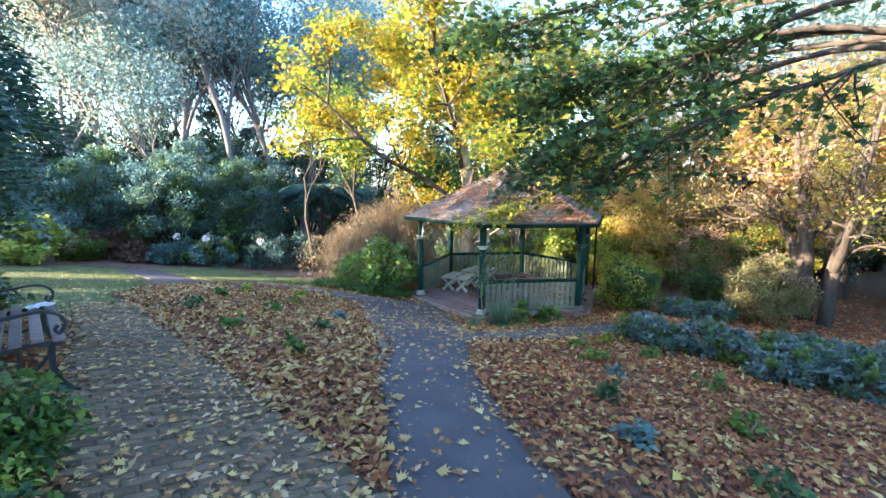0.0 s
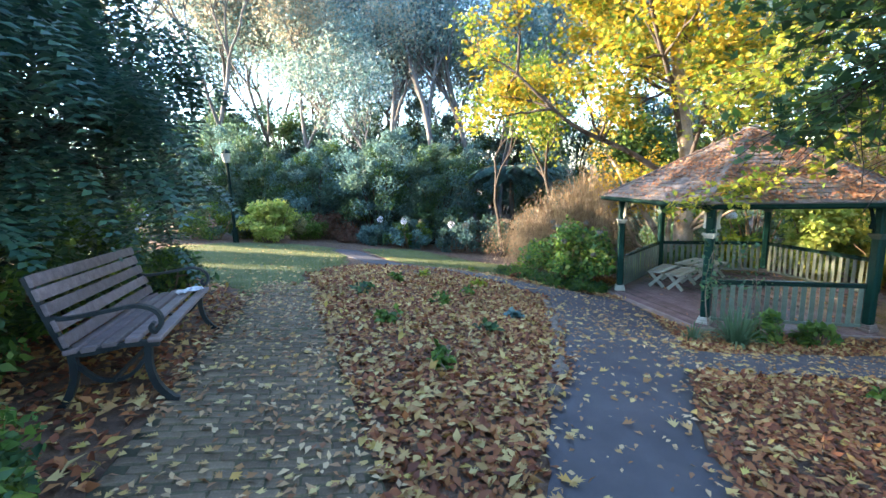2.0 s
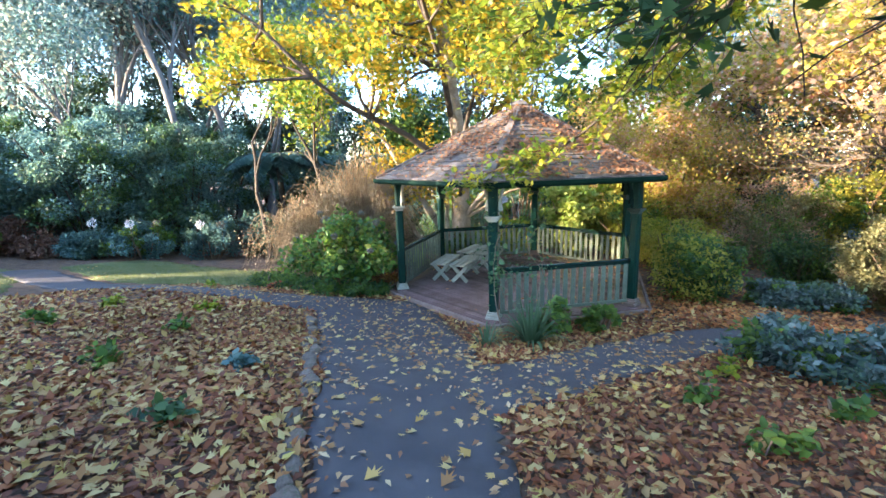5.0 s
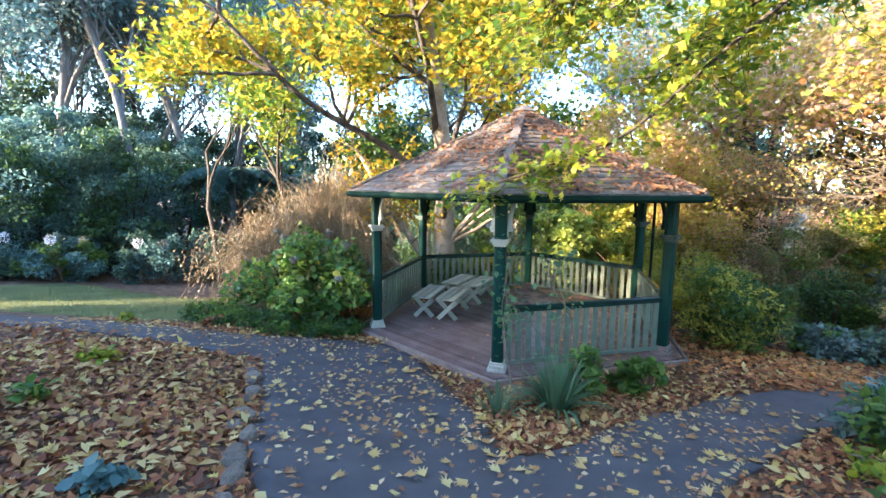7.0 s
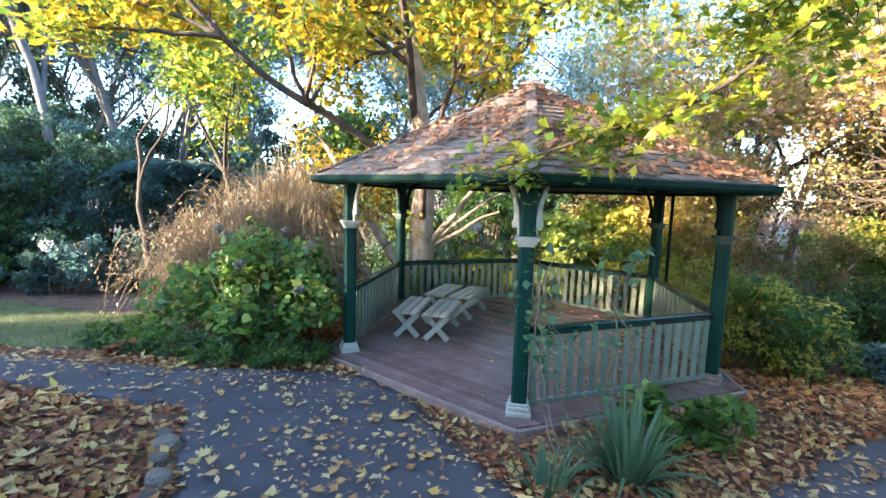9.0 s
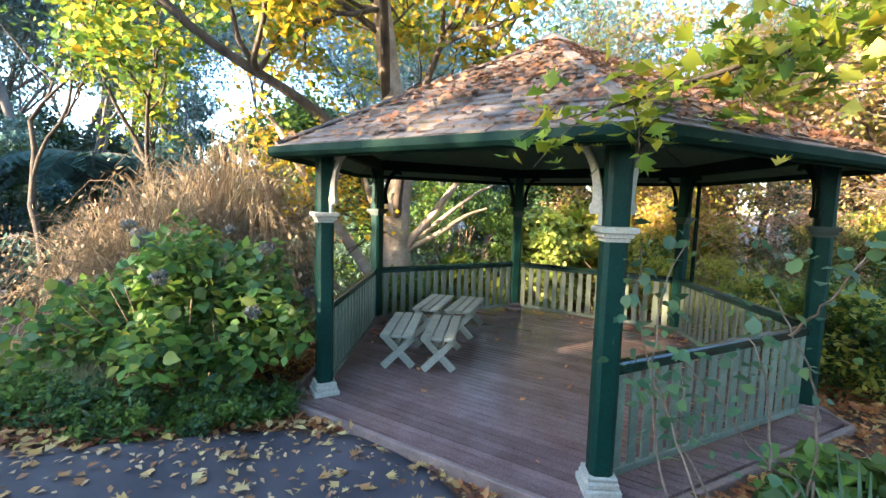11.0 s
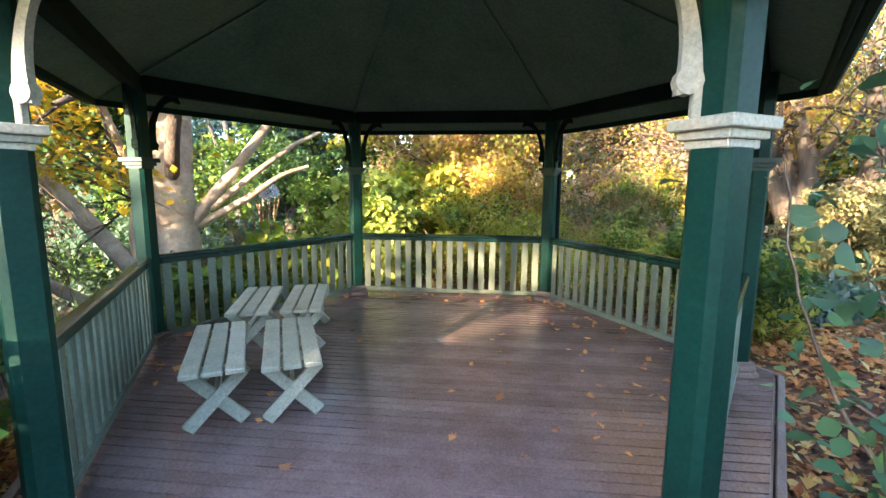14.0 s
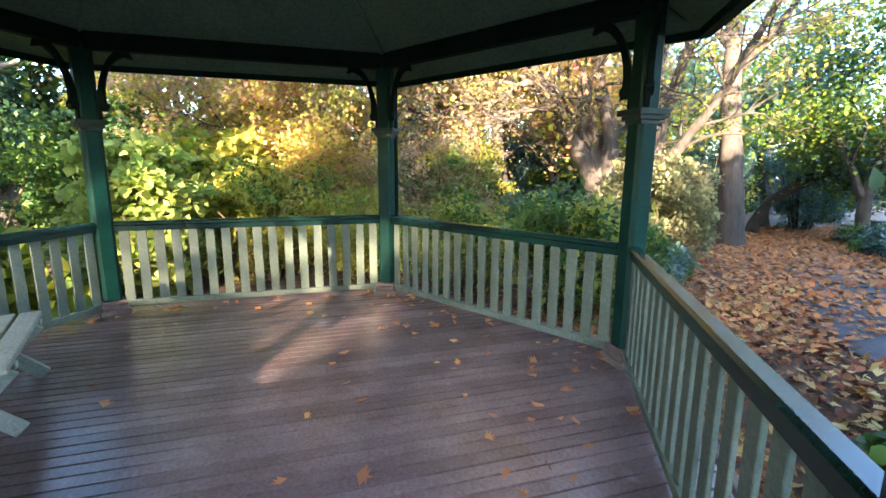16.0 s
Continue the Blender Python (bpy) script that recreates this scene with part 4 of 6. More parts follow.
# copies behind the camera are unseen, added to close off light
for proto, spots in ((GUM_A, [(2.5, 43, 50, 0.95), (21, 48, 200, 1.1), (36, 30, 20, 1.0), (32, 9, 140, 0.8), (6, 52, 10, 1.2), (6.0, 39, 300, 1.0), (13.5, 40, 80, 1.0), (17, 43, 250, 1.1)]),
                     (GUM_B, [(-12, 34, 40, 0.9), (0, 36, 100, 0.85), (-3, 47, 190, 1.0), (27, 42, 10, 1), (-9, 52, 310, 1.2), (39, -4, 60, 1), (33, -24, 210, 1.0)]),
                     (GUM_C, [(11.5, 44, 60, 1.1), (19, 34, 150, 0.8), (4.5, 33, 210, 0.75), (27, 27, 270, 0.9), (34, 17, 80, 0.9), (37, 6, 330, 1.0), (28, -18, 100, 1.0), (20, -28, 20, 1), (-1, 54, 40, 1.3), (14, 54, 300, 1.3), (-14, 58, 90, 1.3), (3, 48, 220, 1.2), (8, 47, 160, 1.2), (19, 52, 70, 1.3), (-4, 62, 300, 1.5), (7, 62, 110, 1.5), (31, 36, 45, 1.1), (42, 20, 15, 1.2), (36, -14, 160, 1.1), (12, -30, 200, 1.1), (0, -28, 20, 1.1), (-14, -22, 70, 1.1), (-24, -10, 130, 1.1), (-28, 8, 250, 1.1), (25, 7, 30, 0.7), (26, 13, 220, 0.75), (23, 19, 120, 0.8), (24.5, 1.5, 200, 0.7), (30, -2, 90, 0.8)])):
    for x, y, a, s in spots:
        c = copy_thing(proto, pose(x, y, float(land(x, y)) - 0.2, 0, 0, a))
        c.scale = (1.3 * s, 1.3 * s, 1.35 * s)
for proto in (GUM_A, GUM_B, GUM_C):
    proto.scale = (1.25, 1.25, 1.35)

# tall dark shrubs behind the lawn: three made, the rest repeated, some unseen to block light
TALL = [build_bush("tall_shrub", "tall dense bluish green shrub behind the lawn", x, y, (rx, rx, rz), ((a, 0.6), (b, 0.4), ("dark_leaf", 0.35)), LEAF, 0.15, 62, 280, seed, 0.6, stems=12, bark="dark_bark", group="shrubs behind the lawn")
        for x, y, rx, rz, a, b, seed in ((6.4, 25.9, 2.1, 2.7, "hedge_leaf", "blue_leaf", 101), (3.6, 27.0, 2.4, 2.9, "blue_leaf", "hedge_leaf", 102), (0.0, 29.0, 2.3, 2.4, "hedge_leaf", "blue_leaf", 103))]
for i, (x, y, a, s) in enumerate(((-3.6, 30.5, 40, 1.0), (14.2, 28.6, 120, 0.95), (-7.5, 30.0, 200, 1.0), (15.0, 30.0, 80, 1.15), (5.4, 31.5, 310, 1.25), (1.4, 33.5, 15, 1.25), (-5.2, 35, 150, 1.2), (10.0, 32.5, 230, 1.2), (-11.5, 28.0, 60, 1.1), (19.0, 26.5, 100, 1.15), (23.5, 22.0, 190, 1.15), (26.5, 16.5, 20, 1.15), (28.5, 10.5, 270, 1.15), (29.5, 4.0, 330, 1.15), (29.0, -3.0, 70, 1.15), (27.0, -9.0, 140, 1.0), (22.5, -3.2, 210, 0.62), (24.8, -5.2, 10, 0.7), (-16, 22, 0, 1.2), (18, -14.5, 250, 0.8), (14.5, -10.5, 300, 0.8), (23.5, -16.0, 50, 1.0), (30, -15, 150, 1.2), (10, -14, 20, 1.0), (2, -14, 90, 1.1), (-8, -10, 170, 1.1), (-14, -2, 270, 1.1), (-16, 10, 40, 1.1), (21.5, 16.5, 115, 0.85), (16.5, 20.5, 300, 0.9), (24.5, -0.5, 60, 0.8), (22.5, 4.5, 160, 0.75), (26.5, -7.5, 200, 0.9), (21.0, -10.5, 20, 0.7), (13.0, -7.5, 90, 0.55), (-22, 44, 30, 1.9), (-15, 49, 110, 2.1), (-8, 45, 200, 1.8), (-1.5, 50, 290, 2.2), (5, 46, 60, 1.9), (11.5, 50, 150, 2.2), (18, 45, 240, 2.0), (25, 44, 330, 2.1), (32, 38, 20, 2.1), (38, 28, 100, 2.1), (41, 12, 200, 2.1), (42, 0, 280, 2.0), (36, -10, 40, 1.8), (30, -20, 130, 1.8), (8.5, 40, 220, 1.5), (0.5, 41, 310, 1.5), (-6.5, 40, 45, 1.4))):
    c = copy_thing(TALL[i % 3], pose(x, y, float(land(x, y)) - 0.05, 0, 0, a))
    c.scale = (s, s, s)

# low planting along the far edge of the lawn
for i, (x, y, rx, rz, a, b) in enumerate(((6.6, 22.3, 1.1, 0.8, "blue_leaf", "hedge_leaf"), (4.6, 23.6, 1.2, 0.75, "blue_leaf", "mid_leaf"), (8.8, 21.6, 1.2, 1.0, "hedge_leaf", "fern_leaf"), (2.9, 24.6, 0.8, 0.5, "blue_leaf", "hedge_leaf"), (-0.5, 25.8, 1.0, 0.65, "mid_leaf", "pale_bush_leaf"), (-4.6, 24.5, 1.3, 0.8, "mid_leaf", "hedge_leaf"), (-3.2, 25.3, 0.9, 0.6, "hedge_leaf", "mid_leaf"), (9.9, 19.6, 1.0, 1.1, "fern_leaf", "hedge_leaf"))):
    build_bush("border_shrub", "low mixed green border shrub edging the lawn", x, y, (rx, rx, rz), ((a, 0.7), (b, 0.4)), LEAF, 0.13, 34, 130, 150 + i, 0.3, group="lawn border shrubs")
build_bush("variegated_shrub", "bright yellow-green rounded shrub", -2.0, 24.0, (1.15, 1.15, 1.05), (("lime_bush_leaf", 1.0),), BROAD, 0.15, 40, 150, 171, 0.34)
build_bush("brown_shrub", "rusty brown clipped rounded shrub", 0.65, 26.8, (0.95, 0.95, 0.75), (("brown_bush_leaf", 1.0),), LEAF, 0.11, 40, 130, 172, 0.3, group="brown shrubs")
build_bush("brown_shrub", "low reddish brown rounded shrub", 1.75, 25.2, (0.65, 0.65, 0.45), (("brown_bush_leaf", 1.0),), LEAF, 0.11, 26, 120, 173, 0.24, group="brown shrubs")
for i, (x, y) in enumerate(((4.2, 23.1), (5.0, 23.0), (6.2, 21.8), (6.9, 21.7), (3.2, 24.2))):
    g = thing("hydrangea_flower", "pale blue hydrangea flower head above the border", "flower", pose(x, y, float(land(x, y)) + 1.35), group="border hydrangea heads")
    q = RNG.normal(0, 1, (90, 3))
    q = q / np.linalg.norm(q, axis=1)[:, None] * 0.13
    leaf_part("petals", LEAF, q, RNG.uniform(0.05, 0.09, 90), "hydrangea_bloom" if i % 2 else "white_bloom", g, 1.6)
    tube_part("stalk", [(np.array([(0, 0, -1.3), (0.03, 0, -0.6), (0, 0, -0.05)]), np.array([0.012, 0.01, 0.008]))], "twig", g)


# tree fern: a dark shaggy trunk and a spreading head of fronds
def frond(rng, start, head, length, droop):
    """Mid-rib points and leaflets of one frond."""
    s = np.linspace(0, 1, 16)
    d = np.array((math.cos(head), math.sin(head)))
    rise = 0.35 * s - droop * s ** 2
    p = np.stack([start[0] + d[0] * length * s, start[1] + d[1] * length * s, start[2] + length * rise], -1)
    return p


def build_tree_fern(x, y, h, r, count, seed, label):
    rng = np.random.default_rng(seed)
    z = float(land(x, y)) - 0.1
    g = thing("tree_fern", label, "tree fern", pose(x, y, z))
    tr = smooth_line([(0, 0, 0), (0.05, 0.02, h * 0.5), (0.0, 0.0, h)], 6)
    tube_part("trunk", [(tr, np.linspace(0.17, 0.13, len(tr)))], "dark_bark", g, sides=9)
    for i in range(count):
        p = frond(rng, (0, 0, h), 2 * np.pi * i / count + rng.normal(0, 0.1), r * rng.uniform(0.85, 1.1), rng.uniform(0.55, 1.0))
        head = math.atan2(p[-1][1], p[-1][0])
        pts, turns, sizes = [], [], []
        for k in range(2, 64):
            s = k / 64
            q = np.array([np.interp(s * 15, np.arange(16), p[:, c]) for c in range(3)])
            for side in (-1, 1):
                a = head + side * 1.2
                yv = np.array((math.cos(a), math.sin(a), rng.uniform(-0.9, -0.3)))
                yv /= np.linalg.norm(yv)
                xv = np.cross(yv, (0, 0, 1.0))
                xv /= np.linalg.norm(xv)
                pts.append(q), turns.append(np.stack([xv, yv, np.cross(xv, yv)], -1))
                sizes.append(r * 0.24 * math.sin(math.pi * min(1, 0.15 + s * 0.9)) + 0.03)
        me = copies_mesh("frond", LEAF[0], LEAF[1], np.array(pts), np.array(turns), np.array(sizes))
        me.materials.append(M["fern_leaf"])
        f = new("frond", me)
        f.parent = g
        tagged(f, kind="stuff")
        tube_part("rib", [(p, np.linspace(0.018, 0.005, len(p)))], "dark_bark", f)


build_tree_fern(10.9, 25.6, 4.5, 3.0, 24, 41, "tall tree fern with drooping blue-green fronds")


# dry stringy shrub
def build_stringy(x, y, rx, h, n, seed):
    rng = np.random.default_rng(seed)
    z = float(land(x, y))
    g = thing("dry_shrub", "straw-coloured shrub of dry arching twigs", "shrub", pose(x, y, z - 0.05), "dry twiggy shrubs")
    lines, straw = [], []
    for k in range(n * 4):
        a, s = rng.uniform(0, 2 * np.pi), rng.uniform(0.25, 1.0)
        lop = 1 + 0.35 * math.sin(a * 2 + seed) + 0.2 * math.sin(a * 3)
        t = np.array((math.cos(a) * rx * s * lop, math.sin(a) * rx * s * lop, h * rng.uniform(-0.05, 0.4)))
        m = np.array((t[0] * 0.62, t[1] * 0.62, h * rng.uniform(0.5, 1.0) * (1 - 0.35 * s)))
        p = smooth_line([(rng.normal(0, 0.25), rng.normal(0, 0.25), h * rng.uniform(0, 0.5)), m + rng.normal(0, 0.14, 3), t + rng.normal(0, 0.16, 3)], 5)
        p = p + np.cumsum(rng.normal(0, 0.012, p.shape), 0)
        (lines if k % 9 == 0 else straw).append((p, np.linspace(0.011, 0.003, len(p)) * (1 if k % 9 == 0 else 0.75)))
    tagged(tube_part("twig_mass", lines, "twig", g, sides=3), kind="stuff")
    tagged(tube_part("straw_mass", straw, "straw", g, sides=3), kind="stuff")
    src = np.concatenate([l[0][4:] for l in lines])
    q = np.repeat(src, 3, 0) + rng.normal(0, 0.12, (len(src) * 3, 3))
    tagged(leaf_part("dry_leaf_mass", LEAF, q, 0.09 * rng.uniform(0.4, 1.3, len(q)), "straw", g, 1.6, rng=rng), kind="stuff")


build_stringy(8.0, 15.2, 1.7, 3.1, 150, 51)
build_stringy(9.2, 15.2, 1.9, 4.3, 190, 53)
build_stringy(7.0, 14.4, 0.75, 1.3, 60, 52)
build_stringy(7.9, 16.5, 1.5, 2.7, 110, 54)


# ---- hydrangeas ----
def build_hydrangea(x, y, r, h, leaves, blooms, seed, label, leaf=0.15, z=None, foliage="hydrangea_leaf"):
    rng = np.random.default_rng(seed)
    z = float(land(x, y)) if z is None else z
    g = thing("hydrangea_bush", label, "shrub", pose(x, y, z), "hydrangeas")
    lines = []
    for _ in range(int(46 * r)):
        a, s = rng.uniform(0, 2 * np.pi), rng.uniform(0.2, 1.0) ** 0.6
        t = np.array((math.cos(a) * r * s, math.sin(a) * r * s, h * (0.95 - 0.45 * s * s)))
        p = smooth_line([(t[0] * 0.22, t[1] * 0.22, -0.05), t * (0.62, 0.62, 0.55) + rng.normal(0, 0.05, 3), t], 5)
        lines.append((p, np.linspace(0.011, 0.005, len(p))))
    tagged(tube_part("stemwork", lines, "twig", g, sides=4), kind="stuff")
    q = rng.normal(0, 1, (leaves, 3))
    q /= np.linalg.norm(q, axis=1)[:, None]
    q[:, 2] = np.abs(q[:, 2]) * 1.0 - 0.28
    bumps = 1 + 0.32 * np.sin(q[:, 0] * 7 + 1) * np.sin(q[:, 1] * 6) + 0.08 * np.sin(q[:, 2] * 11)
    depth = rng.uniform(0.6, 1.06, leaves) * bumps
    p = q * depth[:, None] * (r, r, h * 0.72) + (0, 0, h * 0.34)
    p = p[p[:, 2] > 0.24 * h + 0.12 * np.sin(p[:, 0] * 5)]
    leaf_part("foliage", BROAD, p, leaf * rng.uniform(0.55, 1.3, len(p)), foliage, g, 1.05, rng=rng)
    for i in range(blooms):
        a, e = rng.uniform(0, 2 * np.pi), rng.uniform(0.15, 1.2)
        c = np.array((math.cos(a) * math.cos(e) * r * 1.02, math.sin(a) * math.cos(e) * r * 1.02, h * 0.34 + math.sin(e) * h * 0.74))
        k = rng.normal(0, 1, (150, 3))
        k = k / np.linalg.norm(k, axis=1)[:, None] * 0.062 * (1, 1, 0.75)
        leaf_part("flower_head", BROAD, k + c, rng.uniform(0.025, 0.042, 150), "hydrangea_bloom", g, 1.6, "faded blue hydrangea flower head", rng)["kind"] = "stuff"
    return g


build_hydrangea(7.05, 12.5, 1.2, 1.7, 7400, 15, 61, "big hydrangea bush with faded blue flower heads", 0.115)
build_hydrangea(7.5, 12.9, 0.85, 1.5, 2600, 5, 62, "hydrangea bush beside the pavilion", 0.14)
# the lime leaf colour here paints the sunlight that misses this bush
build_hydrangea(12.9, 12.7, 0.9, 1.45, 2000, 6, 63, "leafy hydrangea behind the pavilion railing", 0.20, foliage="lime_leaf")
build_hydrangea(11.3, 13.0, 0.7, 1.15, 1300, 5, 64, "low hydrangea at the foot of the pale tree", 0.18, foliage="mid_leaf")
for i, (x, y, r) in enumerate(((6.0, 11.75, 0.45), (6.55, 11.45, 0.4), (5.6, 12.3, 0.5), (5.35, 13.0, 0.5), (7.0, 11.3, 0.35))):
    build_bush("low_groundcover", "low soft green groundcover under the hydrangea", x, y, (r, r, 0.13), (("mid_leaf", 0.7), ("dark_leaf", 0.5)), FOLD, 0.055, 46, 60, 640 + i, 0.09, stems=4, category="plant", group="groundcover under hydrangea")
g = thing("white_hydrangea_flower", "large pale mophead hydrangea flower on a stalk", "flower", pose(12.57, 12.59, 1.46))
q = RNG.normal(0, 1, (260, 3))
leaf_part("petals", LEAF, q / np.linalg.norm(q, axis=1)[:, None] * (0.14, 0.14, 0.09), RNG.uniform(0.04, 0.07, 260), "white_bloom", g, 1.6)
tube_part("stalk", [(np.array([(0.05, 0, -0.9), (0.02, 0, -0.4), (0, 0, -0.02)]), np.array([0.012, 0.01, 0.008]))], "twig", g)


# ---- strap-leaved plants ----
def build_straps(name, label, x, y, n, length, width, seed, material="strap_leaf", droop=0.9, stiff=0.35, z=None):
    rng = np.random.default_rng(seed)
    z = float(land(x, y)) if z is None else z
    g = thing(name, label, "plant", pose(x, y, z))
    for _ in range(n):
        a = rng.uniform(0, 2 * np.pi)
        d = np.array((math.cos(a), math.sin(a), 0))
        side = np.array((-d[1], d[0], 0))
        le, out = length * rng.uniform(0.6, 1.15), rng.uniform(0.15, 0.75)
        bm = bmesh.new()
        rows = []
        for k in range(7):
            s = k / 6
            c = d * (0.04 + le * out * s) + np.array((0, 0, le * (s * (1.05 - out * 0.4) - droop * out * s * s * (1 - stiff)))) + d * 0.05
            w = width * (1 - s ** 2.2) * 0.5 + 0.002
            rows.append([bm.verts.new(c - side * w), bm.verts.new(c + np.array((0, 0, -w * 0.35))), bm.verts.new(c + side * w)])
        for r0, r1 in zip(rows[:-1], rows[1:]):
            for i in range(2):
                bm.faces.new((r0[i], r0[i + 1], r1[i + 1], r1[i]))
        part("blade", bm, material, g, smooth=True)
    return g


build_straps("strap_plant", "clump of drooping blue-green strap leaves by the pavilion step", 6.98, 7.15, 110, 0.85, 0.03, 71, droop=1.25, stiff=0.2)
build_straps("strap_plant", "small clump of grey-green strap leaves", 6.45, 7.55, 34, 0.5, 0.022, 72, droop=1.2, stiff=0.2)
build_straps("spiky_plant", "yellowish spiky yucca behind the railing", 9.55, 12.95, 46, 0.9, 0.05, 73, "lime_bush_leaf", 0.3, 0.8)
build_bush("leafy_plant", "low bright green leafy plant at the pavilion corner", 8.2, 6.75, (0.28, 0.28, 0.24), (("mid_leaf", 1.0),), BROAD, 0.11, 18, 18, 74, 0.12, stems=10, category="plant")
build_bush("leafy_plant", "tall green leafy plant beside the railing", 7.75, 7.25, (0.28, 0.24, 0.30), (("mid_leaf", 0.7), ("hydrangea_leaf", 0.4)), BROAD, 0.11, 18, 18, 75, 0.14, stems=10, category="plant")


# climbing stems by the entry post
def build_climber():
    rng = np.random.default_rng(77)
    g = thing("climber", "straggling climber with bare stems and soft green leaves", "climber", pose(7.03, 7.6, 0.0))
    runs = [[(0.1, 0.2, 0.0), (0.16, 0.42, 0.5), (0.2, 0.5, 1.0), (0.28, 0.48, 1.5), (0.5, 0.4, 1.75)], [(0, 0, -0.1), (0.15, 0.15, 0.35), (0.30, 0.45, 0.8), (0.42, 0.62, 1.25), (0.50, 0.66, 1.7)], [(0.0, 0.0, -0.1), (-0.05, 0.2, 0.4), (0.1, 0.4, 0.85), (0.35, 0.5, 0.95)],
            [(0.9, -0.5, -0.1), (0.75, -0.35, 0.3), (0.5, -0.05, 0.55), (0.25, 0.2, 0.95), (0.1, 0.35, 1.15)], [(0.55, -0.2, -0.1), (0.62, -0.3, 0.5), (0.5, -0.25, 1.0), (0.35, -0.1, 1.35), (0.45, 0.05, 1.65)],
            [(0.5, -0.1, 0.5), (0.75, -0.05, 0.95), (0.85, 0.1, 1.25)], [(0.35, -0.1, 1.3), (0.15, -0.2, 1.5), (0.2, -0.35, 1.75)]]
    lines = []
    for r in runs:
        p = smooth_line(r, 6)
        p = p + rng.normal(0, 0.006, p.shape)
        lines.append((p, np.linspace(0.010, 0.004, len(p))))
    for l in lines:
        tube_part("stem", [l], "twig", g, sides=5)
    src = np.concatenate([l[0][6:] for l in lines])
    src = src[src[:, 2] > rng.uniform(0.3, 1.1, len(src))]
    q = np.repeat(src, 3, 0) + rng.normal(0, 0.12, (len(src) * 3, 3))
    leaf_part("foliage", BROAD, q, 0.078 * rng.uniform(0.5, 1.3, len(q)), "climber_leaf", g, 0.9, rng=rng)


L("climber_leaf", (0.045, 0.11, 0.055), (0.08, 0.17, 0.08), (0.15, 0.24, 0.08), t=0.4)
build_climber()

# ---- right-hand beds and autumn trees ----
for i, (x, y, r, h) in enumerate(((8.35, 4.35, 0.65, 0.28), (8.5, 3.4, 0.75, 0.30), (9.0, 2.6, 0.8, 0.30), (9.6, 1.7, 0.8, 0.30), (10.4, 0.9, 0.85, 0.30), (11.3, -0.2, 0.9, 0.32), (12.3, -1.4, 0.9, 0.32), (8.1, 2.2, 0.7, 0.26), (8.9, 1.2, 0.8, 0.28), (12.0, 5.3, 0.5, 0.22), (12.4, 4.6, 0.5, 0.22), (13.5, -2.8, 0.9, 0.32), (14.9, -4.9, 0.9, 0.34), (16.2, -6.6, 1.0, 0.36), (12.9, -2.6, 0.9, 0.34), (14.2, -4.2, 0.9, 0.34))):
    build_bush("silver_groundcover", "low mat of silvery blue-green leaves", x, y, (r, r, h), (("silver_leaf", 0.6), ("hedge_leaf", 0.4), ("mid_leaf", 0.2)), LEAF, 0.10, 52, 52, 200 + i, 0.14, stems=4, group="silver groundcover")
build_bush("weeping_shrub", "feathery green shrub leaning at the pavilion side", 11.4, 6.45, (0.9, 0.7, 0.66), (("mid_leaf", 0.6), ("gold_shrub_leaf", 0.25), ("dark_leaf", 0.4)), LEAF, 0.09, 60, 120, 221, 0.28)
build_bush("weeping_shrub", "feathery golden green shrub beside the pavilion", 12.9, 7.2, (0.8, 0.7, 0.6), (("gold_shrub_leaf", 0.6), ("mid_leaf", 0.5)), LEAF, 0.08, 50, 110, 222, 0.28)
build_bush("dark_shrub", "dark green shrub with glossy leaves", 14.3, 5.4, (0.6, 0.6, 0.6), (("dark_leaf", 0.8), ("mid_leaf", 0.4)), LEAF, 0.08, 45, 100, 224, 0.3)
build_bush("pale_shrub", "feathery straw-green conifer-like shrub under the tree", 13.5, 3.75, (0.95, 0.95, 0.95), (("pale_bush_leaf", 1.0), ("straw", 0.25)), LEAF, 0.075, 110, 200, 225, 0.24)
build_bush("pale_shrub", "bluish feathery low shrub", 16.6, 4.3, (0.9, 0.9, 0.6), (("silver_leaf", 0.8), ("blue_leaf", 0.4)), LEAF, 0.10, 40, 120, 226, 0.3)
